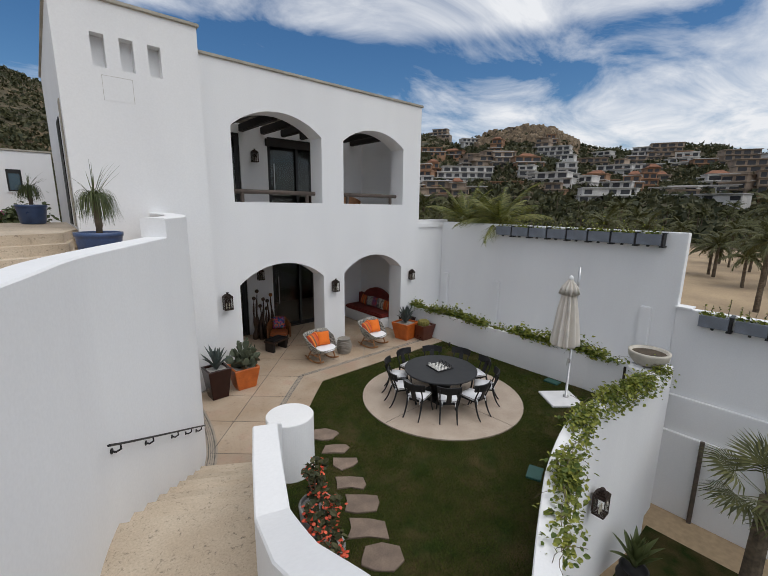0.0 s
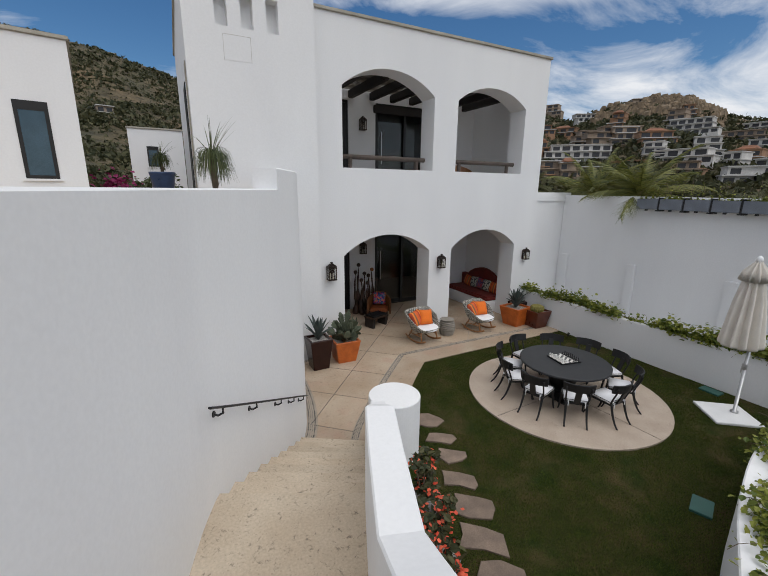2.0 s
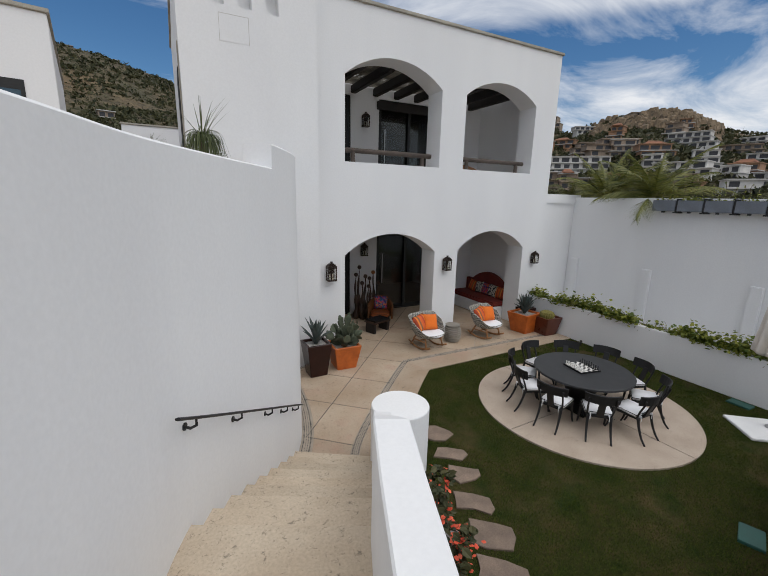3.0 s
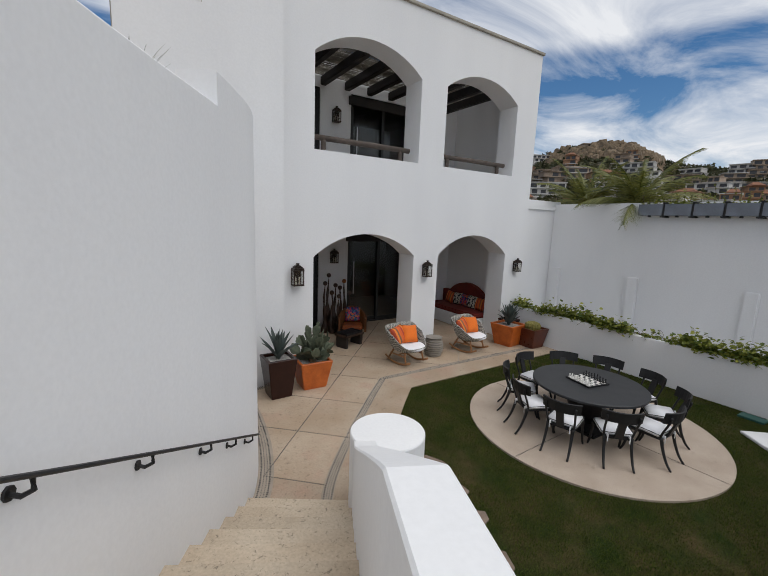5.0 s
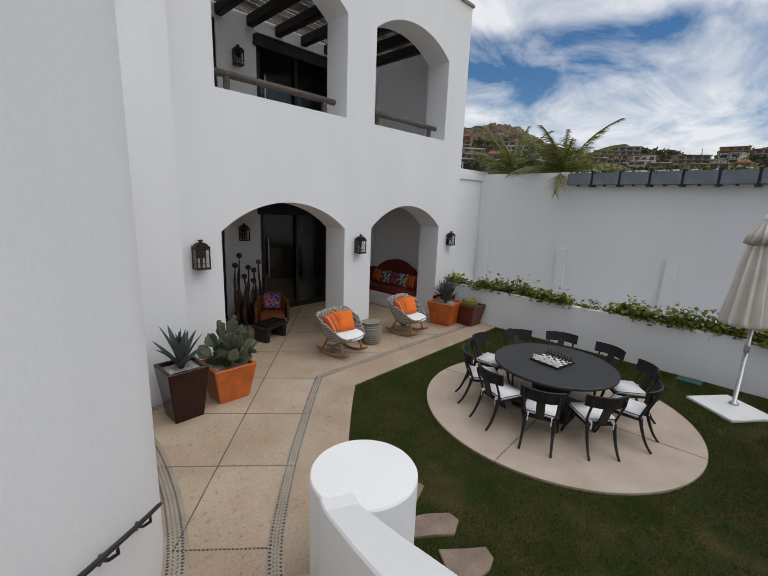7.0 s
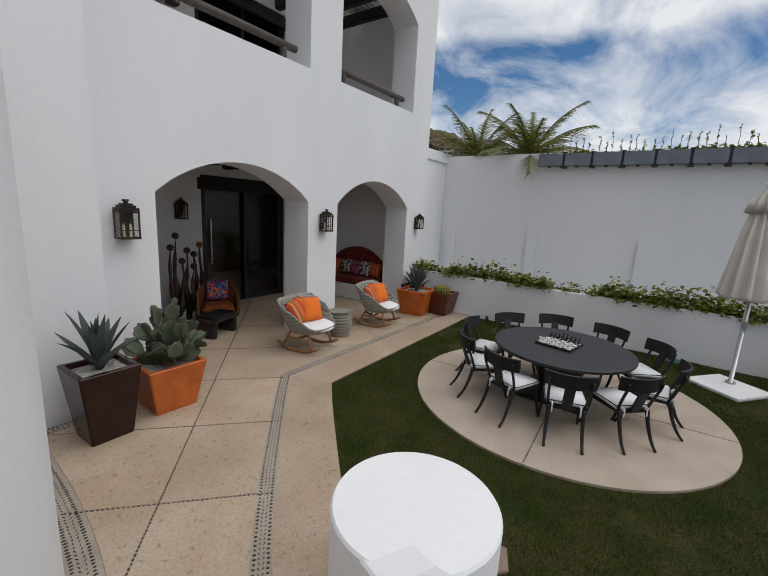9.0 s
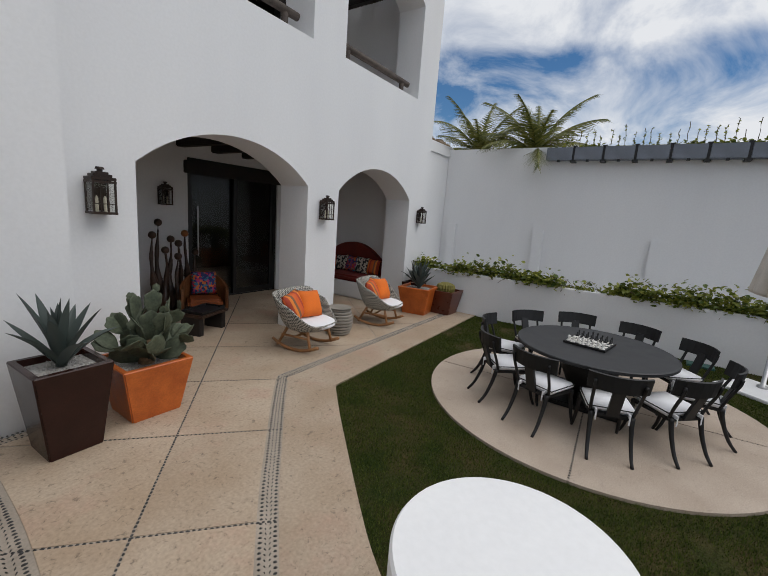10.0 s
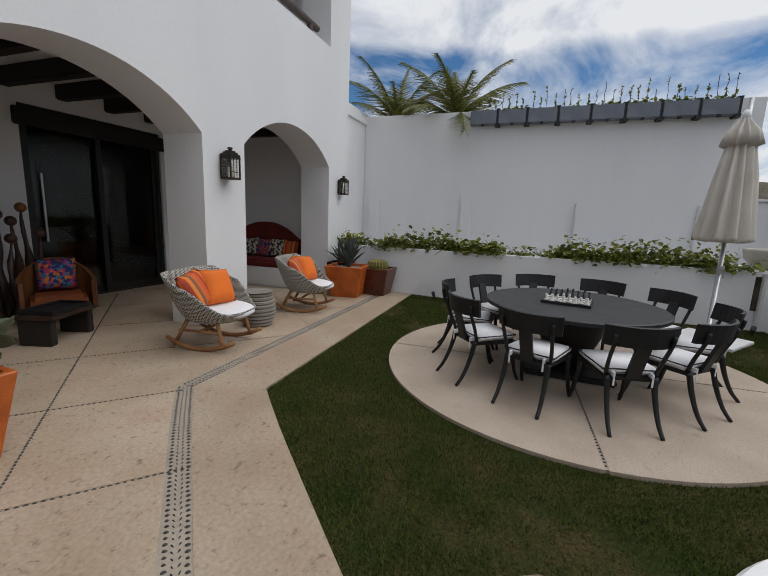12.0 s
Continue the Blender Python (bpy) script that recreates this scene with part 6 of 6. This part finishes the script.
# flowering pot at the foot of the stairs
bm = bmesh.new()
lathe(bm, [(0.20, 0), (0.24, 0.25), (0.26, 0.46), (0.25, 0.48), (0.23, 0.48), (0.22, 0.42), (0.02, 0.42)], 28)
fp = part("round_pot", bm, mat("pale speckled pot", (0.45, 0.44, 0.42), 0.8, var=0.3, fine=40))
fp.location = (3.05, 4.75, -0.02)
tagged(fp, "pale speckled round pot beside the stair parapet", "plant pot", "round pots by the parapet")
fp2 = fp.copy()
scene.collection.objects.link(fp2)
fp2.location = (2.75, 4.0, -0.02)
for x, y, h, seed in ((3.05, 4.75, 0.62, 1), (2.85, 4.2, 0.42, 2), (2.62, 3.75, 0.36, 3)):
    r = random.Random(seed)
    e = thing("crown_of_thorns", pose(x, y, 0.38), "thorny shrub with coral red flowers in a pot", "flowering shrub", "red flowering shrubs")
    bm = bmesh.new()
    tips = []
    for k in range(11):
        a, l = r.uniform(0, 6.28), r.uniform(0.5, 1.0) * h
        o = r.uniform(0.08, 0.28)
        pts = [(0, 0, 0), (0.5 * o * math.cos(a), 0.5 * o * math.sin(a), l * 0.5), (o * math.cos(a), o * math.sin(a), l)]
        tube(bm, pts, 0.011, 5)
        tips.append(Vector(pts[-1]))
        tips.append(Vector(pts[1]))
    part("stems", bm, BARK, e)
    v, f = [], []
    for t in tips:
        v2, f2 = leaves([t, t + Vector((0, 0, 0.05))], 14, 0.05, 0.10, r.randrange(999))
        f += [tuple(i + len(v) for i in q) for q in f2]
        v += v2
    tagged(raw("foliage", v, f, SHRUB, e), kind="stuff")
    v, f = [], []
    for t in tips:
        for j in range(9 if seed > 1 else 4):
            c = t + Vector((r.gauss(0, 0.055), r.gauss(0, 0.055), r.uniform(0.0, 0.07)))
            q = Euler((r.uniform(-0.6, 0.6), r.uniform(-0.6, 0.6), r.uniform(0, 3))).to_matrix()
            n0 = len(v)
            v += [c + q @ Vector((0.026 * math.cos(a), 0.026 * math.sin(a), 0.006 * (i % 2))) for i, a in enumerate([k * 1.0472 for k in range(6)])]
            f.append(tuple(range(n0, n0 + 6)))
    tagged(raw("flower", v, f, REDFLOWER, e), "small coral red flowers", kind="stuff")
gb = part("valve_box", boxes((-0.2, -0.13, -0.05, 0.2, 0.13, 0.02), bevel=0.008), GREENBOX)
gb.matrix_world = pose(6.84, 3.27, 0, 0, 0, 20)
tagged(gb, "green plastic irrigation valve box in the lawn", "valve box")
gb2 = gb.copy()
scene.collection.objects.link(gb2)
gb2.matrix_world = pose(10.95, 5.0, 0, 0, 0, 88)

# ---- upper terrace ----
bm = bmesh.new()
back_line = offset(WALL_LINE, -0.25)
slab(bm, back_line + [(1.3, 10.75), (1.3, 30), (-16, 30), (-16, -1.8)], -3.0, 3.72)
terrace = part("terrace", bm, SLAB)
tagged(terrace, "paved upper terrace behind the curved wall", "terrace", kind="structure")
for k in range(3):
    bm = bmesh.new()
    d = 0.28 * (2 - k)
    slab(bm, [(-3.0, 8.9 - d), (-1.2, 9.12 - d), (-0.3, 9.33 - d), (0.3, 9.5 - d), (0.72 + 0.05 * (2 - k), 9.66 - d), (0.9, 10.7), (1.018, 10.9), (1.018, 15), (-3.0, 15)], 3.7 + 0.18 * k, 3.92 + 0.18 * k)
    bmesh.ops.bevel(bm, geom=[e for e in bm.edges if all(v.co.z > 3.9 + 0.18 * k for v in e.verts)], offset=0.012, segments=2, affect="EDGES")
    st = part("terrace_step", bm, TRAVERTINE)
    tagged(st, "curved cream limestone step up to a doorway", "step", "terrace steps")
part("door_reveal", boxes((1.0, 12.0, 4.33, 1.017, 12.9, 6.7), bevel=0.004), FRAME, tower, "dark side doorway of the tower")
part("side_niche", boxes((1.0, 11.0, 4.33, 1.017, 11.35, 6.9), bevel=0.004), COPING, tower)


def ponytail(m, size, seed, label):
    r = random.Random(seed)
    p = thing("ponytail_palm", m, label, "potted palm", "ponytail palms in blue pots")
    bm = bmesh.new()
    lathe(bm, [(0.25, 0), (0.31, 0.04), (0.36, 0.45), (0.37, 0.5), (0.385, 0.51), (0.385, 0.58), (0.34, 0.58), (0.32, 0.5), (0.02, 0.49)], 32)
    part("pot", bm, POT_BLUE, p, "blue glazed round pot", smooth=True)
    bm = bmesh.new()
    tube(bm, [(0, 0, 0.45), (0.02, 0, 0.7), (0.0, 0, 0.95 * size)], [0.09, 0.06, 0.05], 10)
    part("trunk", bm, BARK, p, smooth=True)
    v, f = [], []
    for k in range(210):
        a = r.uniform(0, 360)
        el = r.uniform(35, 88)
        up = k % 14 == 0
        blade_leaf(v, f, (0, 0, (0.92 + 0.1 * r.random()) * size), a, el, r.uniform(0.42, 0.68) * size, 0.011, r.uniform(5, 40) if up else el + r.uniform(68, 90), 11, 0.1, 1.0 if up else r.uniform(1.7, 2.6))
    raw("crown", v, f, YUCCA, p)
    return p


ponytail(pose(1.22, 9.2, 3.73), 1.2, 2, "ponytail palm in a blue glazed pot on the terrace")
ponytail(pose(0.3, 14.0, 4.28) @ Matrix.Scale(0.85, 4), 1.05, 3, "ponytail palm in a blue glazed pot by the doorway")


def white_house(name, x0, y0, x1, y1, z0, z1, wins, label, turn=0):
    h = thing(name, pose(x1, y0, 0, 0, 0, turn) @ pose(-x1, -y0, 0), label, "house")
    part("wall", boxes((x0, y0, z0, x1, y1, z1), bevel=0.01), STUCCO, h)
    part("coping", boxes((x0 - 0.04, y0 - 0.04, z1, x1 + 0.04, y1 + 0.04, z1 + 0.07), bevel=0.01), COPING, h)
    for wx0, wx1, wz0, wz1 in wins:
        w = part("window", boxes((wx0, y0 - 0.012, wz0, wx0 + 0.06, y0 + 0.03, wz1), (wx1 - 0.06, y0 - 0.012, wz0, wx1, y0 + 0.03, wz1), (wx0 + 0.06, y0 - 0.012, wz0, wx1 - 0.06, y0 + 0.03, wz0 + 0.06), (wx0 + 0.06, y0 - 0.012, wz1 - 0.16, wx1 - 0.06, y0 + 0.03, wz1)), FRAME, h)
        part("pane", boxes((wx0 + 0.055, y0 - 0.006, wz0 + 0.055, wx1 - 0.055, y0 - 0.002, wz1 - 0.155)), mat("reflecting blue pane", (0.045, 0.085, 0.115), 0.08, var=0.1, bump=0), w)
        part("sill", boxes((wx0 - 0.05, y0 - 0.04, wz0 - 0.04, wx1 + 0.05, y0 - 0.002, wz0 - 0.002)), STUCCO, w)
    return h


white_house("guest_house", -6.5, 11.0, -0.93, 17, 3.5, 6.95, [(-1.85, -1.36, 4.5, 5.85)], "plain white stucco wing with a dark-framed window", 9)
white_house("outbuilding", -1.0, 22.0, 1.1, 27, 3.5, 6.8, [(-0.35, 0.1, 5.25, 6.1)], "low white stucco outbuilding behind the terrace")
rg = random.Random(31)
for k in range(12):
    x, y = rg.uniform(-1.1, 0.3), rg.uniform(16, 21)
    v, f = leaves([(x, y, 3.8), (x, y, 4.3)], 260, 0.28, 0.16, k)
    if not f:
        continue
    sh = raw("terrace_shrub", v, f, YUCCA if k % 4 else mat("magenta bract", (0.35, 0.03, 0.14), 0.7))
    tagged(sh, "green garden shrub on the terrace" if k % 4 else "magenta flowering shrub on the terrace", "shrub", "terrace shrubs")

# ---- hillside houses ----
win_bm = boxes((-0.5, 0, -0.5, 0.5, 1, 0.5))
WIN_ME = bpy.data.meshes.new("window")
win_bm.to_mesh(WIN_ME)
win_bm.free()
WIN_ME.materials.append(FAR_DARK)


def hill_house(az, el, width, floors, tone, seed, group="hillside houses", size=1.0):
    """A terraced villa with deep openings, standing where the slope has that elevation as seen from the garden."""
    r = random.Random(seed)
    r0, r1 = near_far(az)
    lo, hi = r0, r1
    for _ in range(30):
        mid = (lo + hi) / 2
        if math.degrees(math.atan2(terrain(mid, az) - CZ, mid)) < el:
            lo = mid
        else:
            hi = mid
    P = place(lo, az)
    wall = (FAR_WHITE, FAR_TAN, FAR_CLAY)[tone]
    h = thing("villa", pose(P.x, P.y, P.z - 2.5, 0, 0, -az + r.uniform(-25, 25)) @ Matrix.Scale(size, 4), ("white", "tan", "clay-coloured")[tone] + " terraced villa with deep dark openings on the hillside", "house", group)
    fh = 3.3
    for k in range(floors):
        w = width * (1 - 0.13 * k * r.uniform(0.4, 1.3))
        off = r.uniform(-0.1, 0.1) * width
        y0 = k * 1.8
        z = 2.0 + k * fh
        body = part("storey", boxes((off - w / 2, y0, z - (5 if k == 0 else 0), off + w / 2, y0 + 9, z + fh - 0.35)), wall, h)
        part("slab", boxes((off - w / 2 - 0.4, y0 - 1.0, z + fh - 0.35, off + w / 2 + 0.4, y0 + 9.2, z + fh)), wall if r.random() < 0.7 else FAR_WHITE, h)
        n = max(2, int(w / 4.2))
        for j in range(n):
            if r.random() < 0.12:
                continue
            o = new("window", WIN_ME)
            o.parent = body
            o.scale = (w / n * r.uniform(0.55, 0.8), 0.3, fh * r.uniform(0.5, 0.68))
            o.location = (off - w / 2 + (j + 0.5) * w / n, y0 - 0.06, z + 1.4)
    if (tone == 2 and r.random() < 0.6) or r.random() < 0.06:
        bm = bmesh.new()
        z = 2.0 + floors * fh
        w = width * 0.6
        slab(bm, [(-w / 2, 2), (w / 2, 2), (w / 2, 10), (-w / 2, 10)], z, z + 0.3)
        top = [bm.verts.new((x, 6, z + 2.0)) for x in (-w / 4, w / 4)]
        lows = [bm.verts.new(c) for c in ((-w / 2, 2, z + 0.3), (w / 2, 2, z + 0.3), (w / 2, 10, z + 0.3), (-w / 2, 10, z + 0.3))]
        for q in ((lows[0], lows[1], top[1], top[0]), (lows[2], lows[3], top[0], top[1]), (lows[1], lows[2], top[1]), (lows[3], lows[0], top[0])):
            bm.faces.new(q)
        part("roof", bm, FAR_ROOF, h, "clay tile roof")


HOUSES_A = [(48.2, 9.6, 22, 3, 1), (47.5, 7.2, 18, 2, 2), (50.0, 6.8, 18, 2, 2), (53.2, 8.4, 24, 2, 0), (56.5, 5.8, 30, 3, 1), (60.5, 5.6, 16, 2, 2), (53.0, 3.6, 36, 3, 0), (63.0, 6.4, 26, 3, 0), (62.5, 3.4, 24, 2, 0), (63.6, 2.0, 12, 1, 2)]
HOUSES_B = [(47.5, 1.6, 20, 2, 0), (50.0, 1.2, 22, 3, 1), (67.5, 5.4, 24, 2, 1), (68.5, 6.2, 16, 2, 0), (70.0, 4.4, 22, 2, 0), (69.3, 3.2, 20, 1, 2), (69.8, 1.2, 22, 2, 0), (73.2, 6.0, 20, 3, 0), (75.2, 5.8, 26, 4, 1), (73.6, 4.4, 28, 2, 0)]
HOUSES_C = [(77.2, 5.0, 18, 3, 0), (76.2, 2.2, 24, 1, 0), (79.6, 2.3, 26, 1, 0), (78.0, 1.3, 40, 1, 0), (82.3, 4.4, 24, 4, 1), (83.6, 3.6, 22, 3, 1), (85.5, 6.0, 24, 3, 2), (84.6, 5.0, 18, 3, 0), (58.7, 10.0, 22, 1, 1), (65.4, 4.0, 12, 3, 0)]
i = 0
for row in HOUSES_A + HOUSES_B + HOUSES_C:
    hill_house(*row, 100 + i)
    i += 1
rh = random.Random(12)
for k in range(64):
    az = rh.uniform(46, 104)
    hill_house(az, rh.uniform(0.9, max(1.5, peak(az) - 0.8)), rh.uniform(6, 15), rh.choice((1, 2, 2, 3)), rh.choice((0, 0, 1, 1, 1, 2, 2)), 300 + k)
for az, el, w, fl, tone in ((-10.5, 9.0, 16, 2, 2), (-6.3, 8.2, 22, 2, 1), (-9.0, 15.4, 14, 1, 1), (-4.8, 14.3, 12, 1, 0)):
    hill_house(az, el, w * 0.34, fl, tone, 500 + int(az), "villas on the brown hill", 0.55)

# scrub on the slopes
v, f = [], []
rs = random.Random(8)
for k in range(15000):
    az = rs.uniform(44, 108) if k % 3 else rs.uniform(-20, 5)
    r0, r1 = near_far(az)
    r = r0 + (r1 - r0) * rs.random()
    c = place(r, az, -0.2)
    s = rs.uniform(0.9, 3.0) * (1.0 if az > 40 else 0.42)
    for j in range(9):
        d = Vector((rs.gauss(0, 0.55), rs.gauss(0, 0.55), abs(rs.gauss(0, 0.4)))) * s
        q = Euler((rs.uniform(0, 6), rs.uniform(0, 6), rs.uniform(0, 6))).to_matrix()
        n0 = len(v)
        v += [c + d + q @ Vector(p) * s for p in ((-0.5, -0.3, 0), (0.5, -0.35, 0.1), (0.1, 0.5, 0))]
        f.append((n0, n0 + 1, n0 + 2))
scrub = raw("hill_scrub", v, f, SHRUB)
tagged(scrub, "dark green shrubs scattered over the dry hills", "scrub", kind="stuff")
v, f = [], []
for k in range(420):
    az, dr = rs.uniform(53.5, 66), rs.random()
    r0, r1 = near_far(az)
    c = place(r1 - (r1 - r0) * 0.26 * dr, az, 0)
    s = rs.uniform(1.5, 5)
    n0 = len(v)
    ring = [c + Vector((s * math.cos(a) * rs.uniform(0.6, 1.1), s * math.sin(a) * rs.uniform(0.6, 1.1), -1)) for a in (0, 1.05, 2.1, 3.14, 4.2, 5.24)]
    v += ring + [p.lerp(c, 0.35) + Vector((0, 0, 1 + s * rs.uniform(0.5, 0.9))) for p in ring]
    for j in range(6):
        f.append((n0 + j, n0 + (j + 1) % 6, n0 + 6 + (j + 1) % 6, n0 + 6 + j))
    f.append(tuple(range(n0 + 6, n0 + 12)))
rocks = raw("hill_rocks", v, f, mat("tan granite", (0.24, 0.175, 0.11), 0.9, var=0.25, scale=0.3, fine=3, bump=0.5, dist=0.3))
tagged(rocks, "tan granite boulders of the rocky hilltop", "rocks", kind="stuff")
